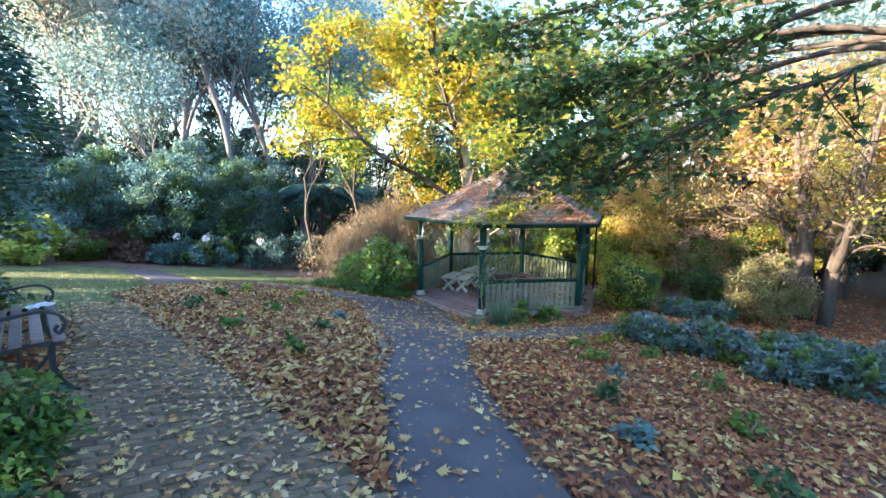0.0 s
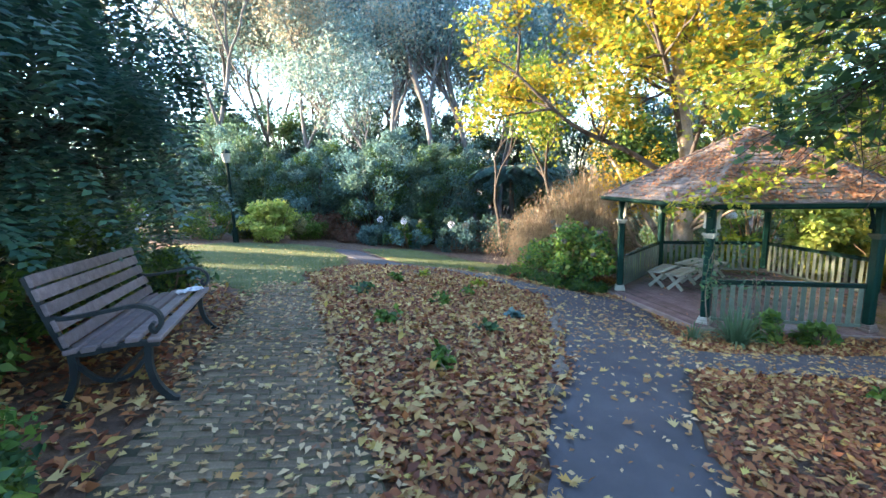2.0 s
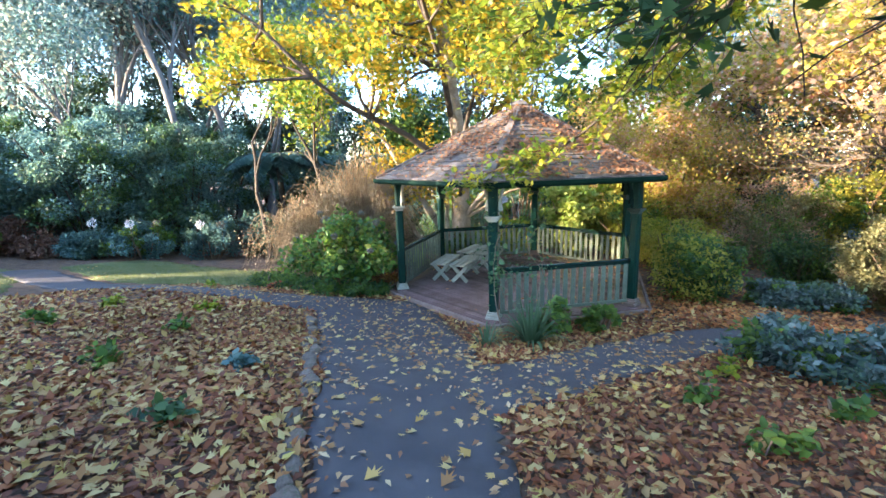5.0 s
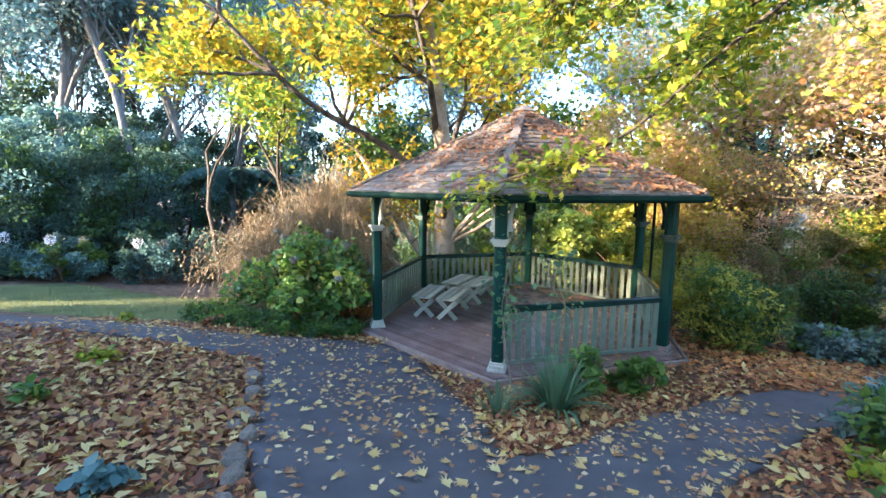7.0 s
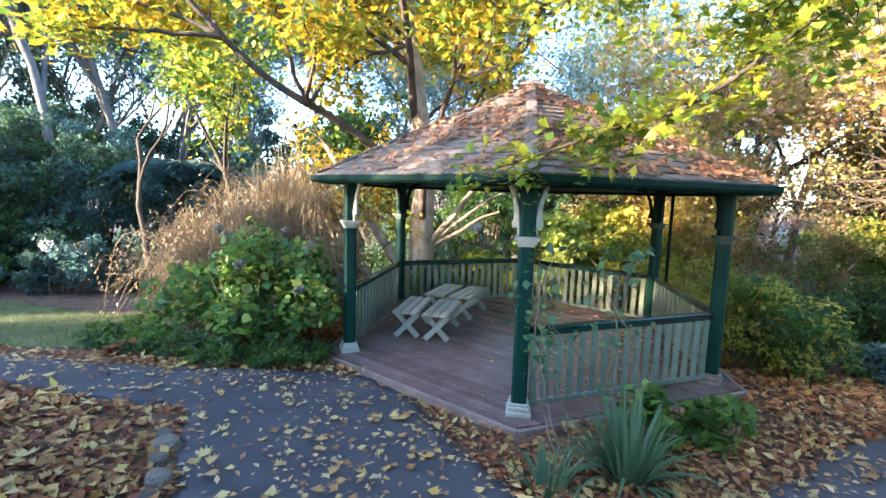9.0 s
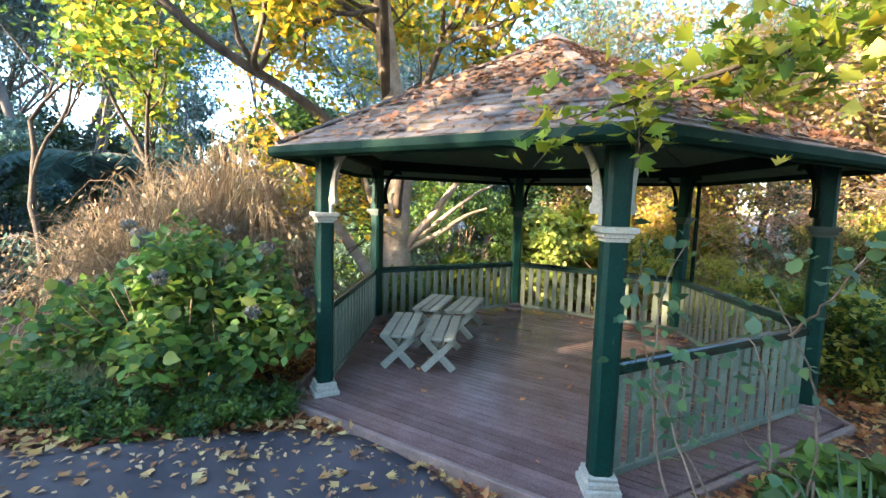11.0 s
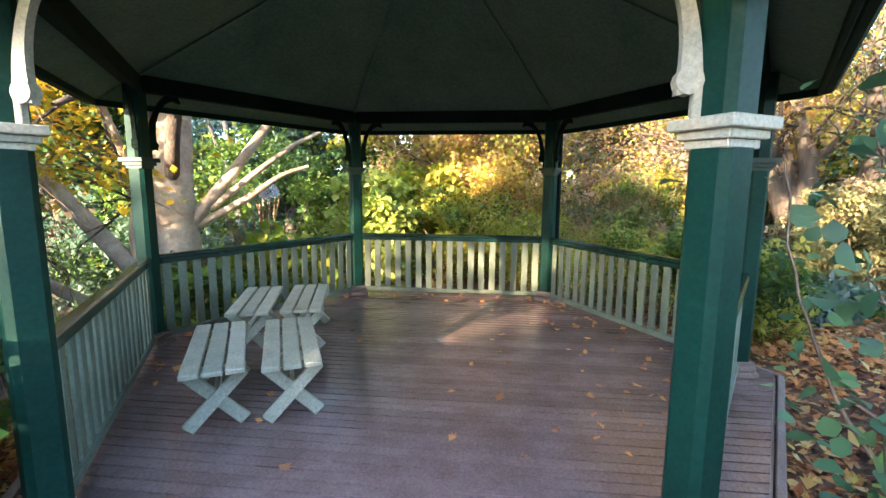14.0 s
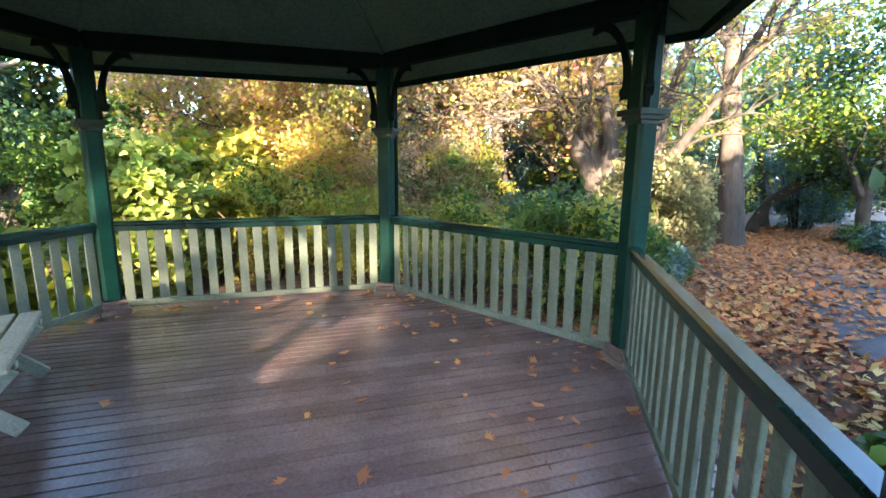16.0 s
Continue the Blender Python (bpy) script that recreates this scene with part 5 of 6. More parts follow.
MIXED = (("lime_shrub", "tall bright lime-green shrub behind the railing", 14.7, 11.6, 0.8, 1.25, (("lime_bush_leaf", 1.0),), 0.15),
         ("gold_shrub", "yellow-green shrub behind the pavilion, coloured as if sunlit", 16.3, 10.6, 1.1, 1.35, (("gold_shrub_leaf", 0.8), ("lime_leaf", 0.4)), 0.15),
         ("gold_shrub", "golden layered shrub behind the railing", 15.4, 9.9, 1.2, 1.05, (("gold_shrub_leaf", 0.8), ("mid_leaf", 0.3)), 0.09),
         ("gold_shrub", "low bank of yellow-green azaleas", 14.6, 8.2, 1.0, 0.7, (("gold_shrub_leaf", 0.7), ("lime_leaf", 0.4)), 0.08),
         ("dark_shrub", "tall camellia with glossy green leaves", 15.5, 14.2, 1.5, 1.9, (("dark_leaf", 0.4), ("mid_leaf", 0.8)), 0.11),
         ("dark_shrub", "dark green shrub behind autumn maples", 18.6, 12.8, 1.7, 2.0, (("dark_leaf", 0.4), ("mid_leaf", 0.7), ("gold_shrub_leaf", 0.2)), 0.14),
         ("mixed_shrub", "twiggy reddish green shrub", 17.0, 8.4, 1.4, 1.2, (("pink_leaf", 0.35), ("lime_leaf", 0.2), ("pale_bush_leaf", 0.6)), 0.08),
         ("mixed_shrub", "twiggy shrub with a few pinkish leaves", 16.6, 6.4, 1.3, 1.2, (("mid_leaf", 0.3), ("pale_bush_leaf", 0.6), ("pink_leaf", 0.3)), 0.08),
         ("mixed_shrub", "open green and gold shrub", 18.6, 5.2, 1.4, 1.3, (("mid_leaf", 0.6), ("gold_shrub_leaf", 0.5)), 0.12),
         ("mixed_shrub", "green shrub among autumn trees", 20.0, 9.8, 1.9, 2.0, (("mid_leaf", 0.6), ("hedge_leaf", 0.5)), 0.15),
         ("dark_shrub", "dark shrub under the pale tree", 13.6, 15.6, 1.3, 1.3, (("hedge_leaf", 0.8), ("mid_leaf", 0.5)), 0.12),
         ("mixed_shrub", "straw-coloured bank below the pale tree", 10.4, 15.3, 1.0, 0.8, (("straw", 0.8), ("mid_leaf", 0.4)), 0.10),
         ("mixed_shrub", "green bank beyond the path", 20.5, 0.5, 1.7, 1.2, (("mid_leaf", 0.7), ("dark_leaf", 0.5)), 0.14),
         ("dark_shrub", "clipped dark hedge behind the tall trunk", 19.0, -2.2, 1.6, 1.1, (("dark_leaf", 1.0),), 0.12),
         ("dark_shrub", "dark green hedge shrub along the path", 22.0, -6.0, 1.8, 1.2, (("dark_leaf", 0.9), ("mid_leaf", 0.2)), 0.13))
for i, (nm, lb, x, y, r, h, lv, sz) in enumerate(MIXED):
    build_bush(nm, lb, x, y, (r, r, h), lv, LEAF if sz < 0.14 else BROAD, sz, 62, 130, 240 + i, 0.34, stems=12, group="background shrubs")

MAPLE_TREE = build_tree("japanese_maple", "spreading maple with orange and pink autumn leaves", (17.8, 9.2), (-0.1, 0, 1), 1.9, 0.16, 4, "bark", (("orange_leaf", 0.4), ("pink_leaf", 0.5), ("gold_shrub_leaf", 0.3), ("lime_leaf", 0.12)), MAPLE, 0.10, 15, 0.28, 261, 0.85, 0.05, (3, 4), 0.72, group="autumn maples")
build_tree("japanese_maple", "maple with golden orange layered leaves", (16.4, 10.5), (0.05, -0.1, 1), 1.75, 0.13, 4, "bark", (("orange_leaf", 0.4), ("gold_shrub_leaf", 0.5), ("pink_leaf", 0.2)), MAPLE, 0.095, 17, 0.26, 262, 0.85, 0.05, (3, 4), 0.7, group="autumn maples")
build_tree("japanese_maple", "pink-leaved maple seen behind the pavilion", (19.6, 6.6), (0, 0, 1), 1.9, 0.15, 4, "bark", (("pink_leaf", 0.5), ("orange_leaf", 0.2), ("pale_bush_leaf", 0.4), ("blue_leaf", 0.2)), MAPLE, 0.09, 11, 0.30, 263, 0.85, 0.05, (3, 4), 0.72, group="autumn maples")


def build_limbed(label, limbs, leaves, size, per, seed, twigs=11, depth=1):
    """A tree from a few drawn limbs (world points, thickness at the foot), with twigs and thin foliage grown on them."""
    rng = np.random.default_rng(seed)
    x, y = limbs[0][0][0][:2]
    o = np.array((x, y, float(land(x, y)) - 0.15))
    g = thing("spreading_tree", label, "tree", Matrix.Translation(o))
    twig_lines, tips = [], []
    for pts, r0, r1 in limbs:
        p = smooth_line([np.array(q) - o for q in pts], 6)
        p = p + np.cumsum(rng.normal(0, 0.006, p.shape), 0)
        rad = np.linspace(r0, r1, len(p)) * (1 + 0.07 * np.sin(np.arange(len(p)) * 1.9 + r0 * 40))
        tube_part("limb", [(p, rad)], "bark", g, sides=10)
        for k in np.linspace(len(p) * 0.35, len(p) - 1, twigs).astype(int):
            w = p[k] - p[k - 1]
            w = w / np.linalg.norm(w) * 0.6 + rng.normal(0, 0.8, 3) * (1, 1, 0.5)
            grow(rng, p[k], w, rng.uniform(0.9, 1.7), max(0.012, rad[k] * 0.3), depth, twig_lines, tips, 0.8, 0.05, (3, 4), 0.7, 7, 0.2)
    tagged(tube_part("branchwork", twig_lines, "bark", g, sides=5), kind="stuff")
    tips = np.array(tips)
    for mat, share in leaves:
        pick = tips[rng.random(len(tips)) < share]
        q = np.repeat(pick, per, 0) + rng.normal(0, 0.2, (len(pick) * per, 3)) * (1, 1, 0.5)
        leaf_part("crown", MAPLE, q, size * rng.uniform(0.6, 1.3, len(q)), mat, g, 0.8, rng=rng)


build_limbed("many-stemmed tree with bare spreading limbs and thin orange foliage", [
    ([(15.4, 3.4, -0.8), (15.42, 3.43, 0.7), (15.67, 3.81, 1.8), (15.96, 4.27, 2.6), (16.17, 4.65, 3.4), (16.4, 5.1, 4.8)], 0.27, 0.05),
    ([(15.45, 3.35, -0.8), (15.4, 3.41, 0.83), (15.64, 3.57, 1.92), (15.85, 3.71, 2.94), (15.99, 3.74, 4.05), (16.2, 3.6, 5.6)], 0.25, 0.05),
    ([(15.35, 3.25, -0.8), (15.3, 3.34, 0.84), (15.2, 3.39, 2.0), (15.31, 3.63, 3.0), (15.31, 3.81, 3.9), (15.1, 3.9, 5.4)], 0.22, 0.05),
    ([(15.9, 4.18, 2.5), (16.03, 4.82, 2.58), (16.02, 5.25, 2.36), (16.01, 5.9, 2.5)], 0.075, 0.02),
    ([(16.1, 4.5, 3.15), (16.5, 4.86, 3.08), (16.87, 5.21, 2.8), (17.28, 5.9, 2.8)], 0.07, 0.02),
    ([(15.6, 3.6, 1.75), (15.1, 3.0, 2.4), (14.8, 2.7, 3.3), (14.9, 2.4, 4.4)], 0.09, 0.03)],
    (("orange_leaf", 0.5), ("pale_bush_leaf", 0.3), ("pink_leaf", 0.2), ("gold_shrub_leaf", 0.25)), 0.08, 3, 264)
build_limbed("leaning two-stemmed tree with bare limbs by the path", [
    ([(14.95, 2.8, -0.8), (14.87, 2.73, 1.0), (14.8, 2.66, 1.7), (14.64, 2.49, 2.83), (14.49, 2.32, 3.8), (14.3, 2.1, 5.4)], 0.19, 0.05),
    ([(14.86, 2.72, 1.2), (14.5, 2.55, 1.6), (14.21, 2.47, 1.98), (13.86, 2.4, 2.44), (13.4, 2.26, 3.28), (12.9, 2.1, 4.3)], 0.125, 0.05),
    ([(14.83, 2.69, 1.5), (14.92, 2.5, 2.66), (15.18, 2.48, 3.75), (15.3, 2.3, 5.2)], 0.12, 0.04)],
    (("orange_leaf", 0.3), ("lime_leaf", 0.3), ("gold_shrub_leaf", 0.2)), 0.085, 5, 266)
build_limbed("tall smooth-trunked tree with yellowing leaves", [
    ([(16.1, -1.15, -1.0), (16.15, -1.1, 0.0), (16.25, -1.0, 1.36), (16.4, -0.9, 3.29), (16.5, -0.8, 5.12), (16.4, -0.6, 8.0)], 0.36, 0.12),
    ([(16.4, -0.9, 3.6), (15.8, -1.2, 4.4), (15.2, -1.5, 5.4), (14.6, -1.9, 6.6)], 0.12, 0.04),
    ([(16.45, -0.85, 4.2), (16.9, -0.2, 5.2), (17.2, 0.5, 6.4)], 0.12, 0.04)],
    (("lime_leaf", 0.5), ("orange_leaf", 0.3), ("gold_shrub_leaf", 0.3)), 0.11, 8, 265, 6)
build_tree("green_tree", "bright green maple shading the far path", (15.8, -5.6), (0.0, 0.2, 1), 3.4, 0.19, 3, "dark_bark", (("lime_leaf", 0.5), ("mid_leaf", 1.0)), MAPLE, 0.13, 26, 0.5, 267, 0.75, 0.03)
# the large bluish leaf share puts distant haze into this crown
FAR_MAPLE = build_tree("green_tree", "green maple beyond the far path, tinted haze blue", (20.0, -6.6), (-0.05, 0.15, 1), 3.6, 0.2, 3, "dark_bark", (("lime_leaf", 0.25), ("mid_leaf", 0.5), ("blue_leaf", 0.6)), MAPLE, 0.14, 26, 0.5, 271, 0.75, 0.03)
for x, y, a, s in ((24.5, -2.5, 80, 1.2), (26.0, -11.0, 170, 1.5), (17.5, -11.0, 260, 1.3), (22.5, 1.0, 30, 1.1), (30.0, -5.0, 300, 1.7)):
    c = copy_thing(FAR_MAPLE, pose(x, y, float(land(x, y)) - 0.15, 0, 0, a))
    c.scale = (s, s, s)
build_tree("green_tree", "yellow-green tree beyond the path", (22.5, -10.5), (-0.1, 0.1, 1), 3.5, 0.2, 3, "bark", (("lime_leaf", 0.4), ("gold_shrub_leaf", 0.3), ("mid_leaf", 0.4)), MAPLE, 0.2, 16, 0.5, 268, 0.7, 0.1)
build_tree("green_tree", "tall dark green tree behind the pavilion", (19.5, 15.5), (0, 0, 1), 3.6, 0.22, 3, "dark_bark", (("dark_leaf", 0.8), ("mid_leaf", 0.4)), BROAD, 0.2, 22, 0.5, 269, 0.7, 0.15)
build_tree("green_tree", "dark green tree on the sunny side", (14.8, 18.6), (0, 0, 1), 3.0, 0.2, 3, "dark_bark", (("dark_leaf", 0.7), ("mid_leaf", 0.5)), BROAD, 0.18, 20, 0.45, 270, 0.7, 0.15)


for x, y, a, s in ((20.5, 3.6, 70, 1.8), (22.0, 8.8, 160, 1.85), (21.0, 12.6, 250, 1.4), (19.8, 1.4, 320, 1.2), (23.5, -3.0, 20, 1.3)):
    c = copy_thing(MAPLE_TREE, pose(x, y, float(land(x, y)) - 0.15, 0, 0, a))
    c.scale = (s, s, s)


# ---- overhanging maple beside the path ----
def build_overhang():
    rng = np.random.default_rng(81)
    g = thing("overhanging_maple", "large maple with low dark green and yellowing branches over the path", "tree", pose(6.9, -1.4, float(land(6.9, -1.4)) - 0.15))
    o = np.array((6.9, -1.4, float(land(6.9, -1.4)) - 0.15))
    lines, dark, lime = [], [], []
    tr = smooth_line([(0, 0, 0), (0.05, 0.1, 1.5), (-0.1, 0.3, 3.2), (0.0, 0.5, 5.5), (0.1, 0.6, 7.5)], 6)
    lines.append((tr, np.linspace(0.34, 0.12, len(tr))))

    def limb(pts, r, tips, n, size, twig=0.8):
        p = smooth_line([np.array(q) - o for q in pts], 6)
        rad = np.linspace(r, 0.012, len(p))
        lines.append((p, rad))
        for k in range(len(p) * 2 // 5, len(p)):
            for _ in range(n):
                d = p[k] - p[k - 1]
                w = d / np.linalg.norm(d) + rng.normal(0, 1.0, 3) * (1, 1, 0.35) + (0, 0, -0.05 if tips is lime else -0.15)
                q = [p[k]]
                for _ in range(5):
                    w = w + rng.normal(0, 0.15, 3) + (0, 0, -0.05)
                    w /= np.linalg.norm(w)
                    q.append(q[-1] + w * twig * rng.uniform(0.12, 0.24))
                lines.append((np.array(q), np.linspace(max(0.004, rad[k] * 0.4), 0.003, 6)))
                tips.extend(q[1:])

    limb([(6.9, -1.0, 4.0), (5.8, 0.6, 5.2), (4.9, 2.1, 4.9), (4.3, 3.2, 4.2), (4.0, 3.9, 3.6)], 0.055, dark, 4, 1)
    limb([(6.9, -1.0, 3.8), (6.2, 1.0, 5.0), (5.6, 2.6, 5.0), (5.0, 3.8, 4.9), (4.6, 4.8, 4.9)], 0.05, dark, 4, 1)
    limb([(6.9, -1.0, 3.6), (5.6, 0.2, 4.6), (4.7, 1.5, 4.3), (4.1, 2.5, 3.8), (4.05, 3.1, 3.4)], 0.045, dark, 4, 1)
    limb([(6.9, -1.0, 4.6), (6.6, 1.6, 5.8), (5.9, 3.8, 5.7), (5.3, 5.4, 5.6)], 0.04, dark, 2, 1, 1.0)
    limb([(6.9, -1.0, 4.2), (6.0, 1.4, 5.1), (5.3, 2.8, 4.9), (4.9, 3.8, 4.7), (4.6, 4.3, 4.5)], 0.045, dark, 4, 1)
    limb([(6.9, -1.0, 4.0), (5.6, 0.6, 5.4), (4.4, 2.0, 5.4), (3.6, 3.4, 5.2), (3.2, 4.2, 5.1)], 0.045, dark, 4, 1)
    limb([(6.9, -1.0, 4.0), (6.2, 1.2, 4.9), (5.4, 2.8, 4.4), (4.7, 3.8, 3.9), (4.35, 4.3, 3.55)], 0.045, dark, 2, 1)
    limb([(7.0, -0.8, 4.4), (7.7, 2.4, 5.4), (7.9, 5.2, 4.4), (7.8, 6.9, 3.1), (7.4, 7.6, 2.75), (6.9, 8.4, 2.42)], 0.03, lime, 2, 1, 0.45)
    limb([(7.0, -0.8, 5.0), (7.9, 3.0, 6.2), (8.3, 5.6, 5.4), (8.3, 7.2, 4.7), (8.2, 8.0, 4.4)], 0.04, lime, 5, 1, 1.0)
    limb([(7.0, -0.8, 5.2), (6.9, 3.2, 6.0), (6.9, 5.4, 5.2), (6.9, 6.6, 4.6), (6.8, 7.4, 4.2)], 0.04, lime, 5, 1, 1.0)
    limb([(7.4, 1.6, 5.2), (8.6, 4.2, 5.2), (9.2, 5.8, 4.5), (9.3, 6.6, 4.0)], 0.04, lime, 5, 1, 0.9)
    limb([(7.2, 1.0, 5.2), (8.0, 4.0, 5.4), (8.5, 5.8, 4.5), (8.5, 6.8, 3.8)], 0.04, lime, 5, 1, 0.9)
    limb([(7.6, 2.0, 5.6), (8.8, 4.4, 5.8), (9.6, 6.0, 5.2), (10.1, 6.8, 4.8)], 0.04, lime, 4, 1, 1.0)
    tube_part("trunk", lines[:1], "bark", g, sides=12)
    tagged(tube_part("branchwork", lines[1:], "dark_bark", g, sides=6), kind="stuff")
    for mat, tips, share, per in (("dark_leaf", dark, 0.9, 4), ("mid_leaf", dark, 0.3, 1), ("lime_leaf", lime, 1.0, 3), ("yellow_leaf", lime, 0.25, 1), ("mid_leaf", lime, 0.5, 1)):
        t = np.array(tips)
        r = np.hypot(t[:, 0] + o[0] - GX, t[:, 1] + o[1] - GY)
        t = t[(r > 3.0) | (t[:, 2] + o[2] > EAVE_Z + 0.3 + (3.17 - r) * 0.5)]
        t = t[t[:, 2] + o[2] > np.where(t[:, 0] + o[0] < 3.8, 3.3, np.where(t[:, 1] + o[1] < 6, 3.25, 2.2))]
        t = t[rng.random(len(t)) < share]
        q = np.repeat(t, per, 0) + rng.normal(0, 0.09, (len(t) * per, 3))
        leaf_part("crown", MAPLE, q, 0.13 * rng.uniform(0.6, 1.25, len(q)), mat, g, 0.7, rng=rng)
    # upper crown out of sight, which shades the path
    q = clumps(rng, (1.2, 3.4, 8.2), (4.8, 5.2, 1.6), 130, 60, 0.7)
    leaf_part("crown", MAPLE, q, 0.22 * rng.uniform(0.7, 1.3, len(q)), "dark_leaf", g, 0.7, rng=rng)


build_overhang()


# ---- dark feathery tree by the park bench ----
def build_feather_tree():
    rng = np.random.default_rng(91)
    b = np.array((-3.4, 5.6, float(land(-3.4, 5.6)) - 0.15))
    g = thing("feathery_tree", "dark tree with drooping pinnate leaves over the bench", "tree", Matrix.Translation(b))
    lines, tips = [], []
    grow(rng, (0, 0, 0), (0.2, 0, 1), 1.8, 0.16, 3, lines, tips, 0.9, 0.05, (3, 4), 0.72, 7)
    tips = np.array(tips)
    extra = clumps(rng, (0.8, 0.4, 2.15), (2.0, 2.7, 1.35), 230, 5, 0.4)
    tips = np.concatenate([tips, extra])
    tube_part("trunk", [l for l in lines if l[1][0] > 0.05], "dark_bark", g, sides=9)
    tagged(tube_part("branchwork", [l for l in lines if l[1][0] <= 0.05], "dark_bark", g, sides=4), kind="stuff")
    pl, tu, sz = [], [], []
    for t in tips:
        if t[0] > 2.75:
            continue
        for _ in range(2):
            a = rng.uniform(0, 2 * np.pi)
            d = np.array((math.cos(a), math.sin(a), rng.uniform(-0.9, -0.1)))
            d /= np.linalg.norm(d)
            side = np.cross(d, (0, 0, 1.0))
            side /= np.linalg.norm(side)
            for k in range(1, 9):
                c = t + d * 0.045 * k + np.array((0, 0, -0.004 * k * k))
                for s in (-1, 1):
                    yv = d * 0.45 + side * s
                    yv /= np.linalg.norm(yv)
                    zv = np.cross(side, d)
                    xv = np.cross(yv, zv)
                    pl.append(c), tu.append(np.stack([xv, yv, zv], -1)), sz.append(0.105 * math.sin(math.pi * (0.2 + 0.07 * k)))
    me = copies_mesh("crown", *LEAF, np.array(pl), np.array(tu), np.array(sz))
    me.materials.append(M["feather_leaf"])
    new("crown", me).parent = g


L("feather_leaf", (0.025, 0.075, 0.06), (0.05, 0.125, 0.09), (0.09, 0.18, 0.10), t=0.3, rough=0.28)
build_feather_tree()
build_bush("understorey_shrub", "shaded green shrub behind the bench", -2.9, 8.6, (1.0, 1.1, 0.6), (("mid_leaf", 0.6), ("dark_leaf", 0.6)), LEAF, 0.10, 46, 110, 301, 0.3, group="shaded shrubs")
build_bush("understorey_shrub", "dark shrub under the feathery tree", -3.0, 3.8, (1.0, 1.0, 0.55), (("dark_leaf", 1.0),), LEAF, 0.10, 46, 110, 302, 0.3, group="shaded shrubs")
build_bush("understorey_shrub", "green shrub at the lawn corner", -4.6, 12.5, (1.3, 1.4, 0.9), (("dark_leaf", 0.8), ("mid_leaf", 0.4)), LEAF, 0.12, 46, 110, 303, 0.35, group="shaded shrubs")
for i, (x, y, r, h) in enumerate(((-2.1, 4.6, 0.6, 0.42), (-2.2, 5.8, 0.65, 0.45), (-2.1, 7.0, 0.6, 0.4), (-1.7, 7.9, 0.5, 0.32), (-1.9, 3.4, 0.55, 0.4), (-2.0, 2.2, 0.55, 0.4))):
    build_bush("understorey_shrub", "low dark green shrub behind the bench", x, y, (r, r, h), (("dark_leaf", 0.8), ("mid_leaf", 0.35)), LEAF, 0.09, 36, 70, 320 + i, 0.2, group="shaded shrubs")
build_bush("variegated_plant", "pale yellow-green leafy plant beside the bench", -1.05, 3.05, (0.34, 0.36, 0.34), (("lime_bush_leaf", 0.25), ("pale_bush_leaf", 0.3), ("mid_leaf", 0.5), ("dark_leaf", 0.8)), FOLD, 0.06, 46, 90, 304, 0.13, category="plant")
build_bush("fern_clump", "dark green low fern clump", -0.98, 2.2, (0.32, 0.36, 0.18), (("dark_leaf", 0.9), ("mid_leaf", 0.25)), FOLD, 0.055, 34, 90, 305, 0.12, category="plant")
build_bush("fern_clump", "low green groundcover by the paving", -1.25, 1.2, (0.34, 0.5, 0.2), (("dark_leaf", 0.9), ("hedge_leaf", 0.25)), FOLD, 0.055, 34, 90, 306, 0.12, category="plant")

# trees added out of view on the sunny side, placed to shade the clearing
THIN = build_tree("thin_tree", "thin-crowned tall tree added out of view to dapple the sun", (-15.5, 22.6), (0.02, 0, 1), 4.9, 0.3, 3, "dark_bark", (("dark_leaf", 1.0), ("mid_leaf", 0.3)), BROAD, 0.30, 6, 0.8, 312, 0.75, 0.1, group="shade trees")
for i, (x, y, a, s) in enumerate(((-7.5, 10.0, 20, 1.0), (-10.0, 14.2, 110, 1.12), (-7.5, 4.5, 200, 1.2), (-6.5, -0.5, 60, 1.2), (-14.5, 16.8, 240, 1.25), (-11.0, 9.5, 10, 1.25), (-13.5, 12.0, 80, 1.3), (-12.2, 20.9, 150, 1.1))):
    if i == 0:
        SHADE = build_tree("shade_tree", "dense evergreen tree added out of view to block the sun", (x, y), (0.05, 0, 1), 2.6, 0.22, 3, "dark_bark", (("dark_leaf", 1.0), ("mid_leaf", 0.4)), BROAD, 0.20, 20, 0.5, 311, 0.75, 0.12, group="shade trees")
    else:
        c = copy_thing(SHADE, pose(x, y, float(land(x, y)) - 0.15, 0, 0, a))
        c.scale = (s, s, s)

c = copy_thing(THIN, pose(-10.2, 18.4, float(land(-10.2, 18.4)) - 0.15, 0, 0, 130))
c.scale = (0.6, 0.6, 0.6)


# ---- fallen leaves ----
def flat_leaves(name, label, xs, ys, size, material, lift, seed, tilt=0.35, heights=None, template=MAPLE):
    rng = np.random.default_rng(seed)
    z = (land(xs, ys) if heights is None else heights) + lift + rng.uniform(0, 0.025, len(xs))
    me = copies_mesh(name, *template, np.stack([xs, ys, z], -1), random_turns(rng, len(xs), tilt), size * rng.uniform(0.55, 1.3, len(xs)))
    me.materials.append(M[material])
    ob = tagged(new(name, me), label, "leaves", kind="stuff")
    return ob


def spread(seed, n, x0, x1, y0, y1):
    rng = np.random.default_rng(seed)
    return rng.uniform(x0, x1, n), rng.uniform(y0, y1, n), rng


def in_floor(x, y, r=3.08):
    return np.max([(x - GX) * math.cos(radians(60 * k)) + (y - GY) * math.sin(radians(60 * k)) for k in range(6)], 0) < r * math.cos(radians(30))


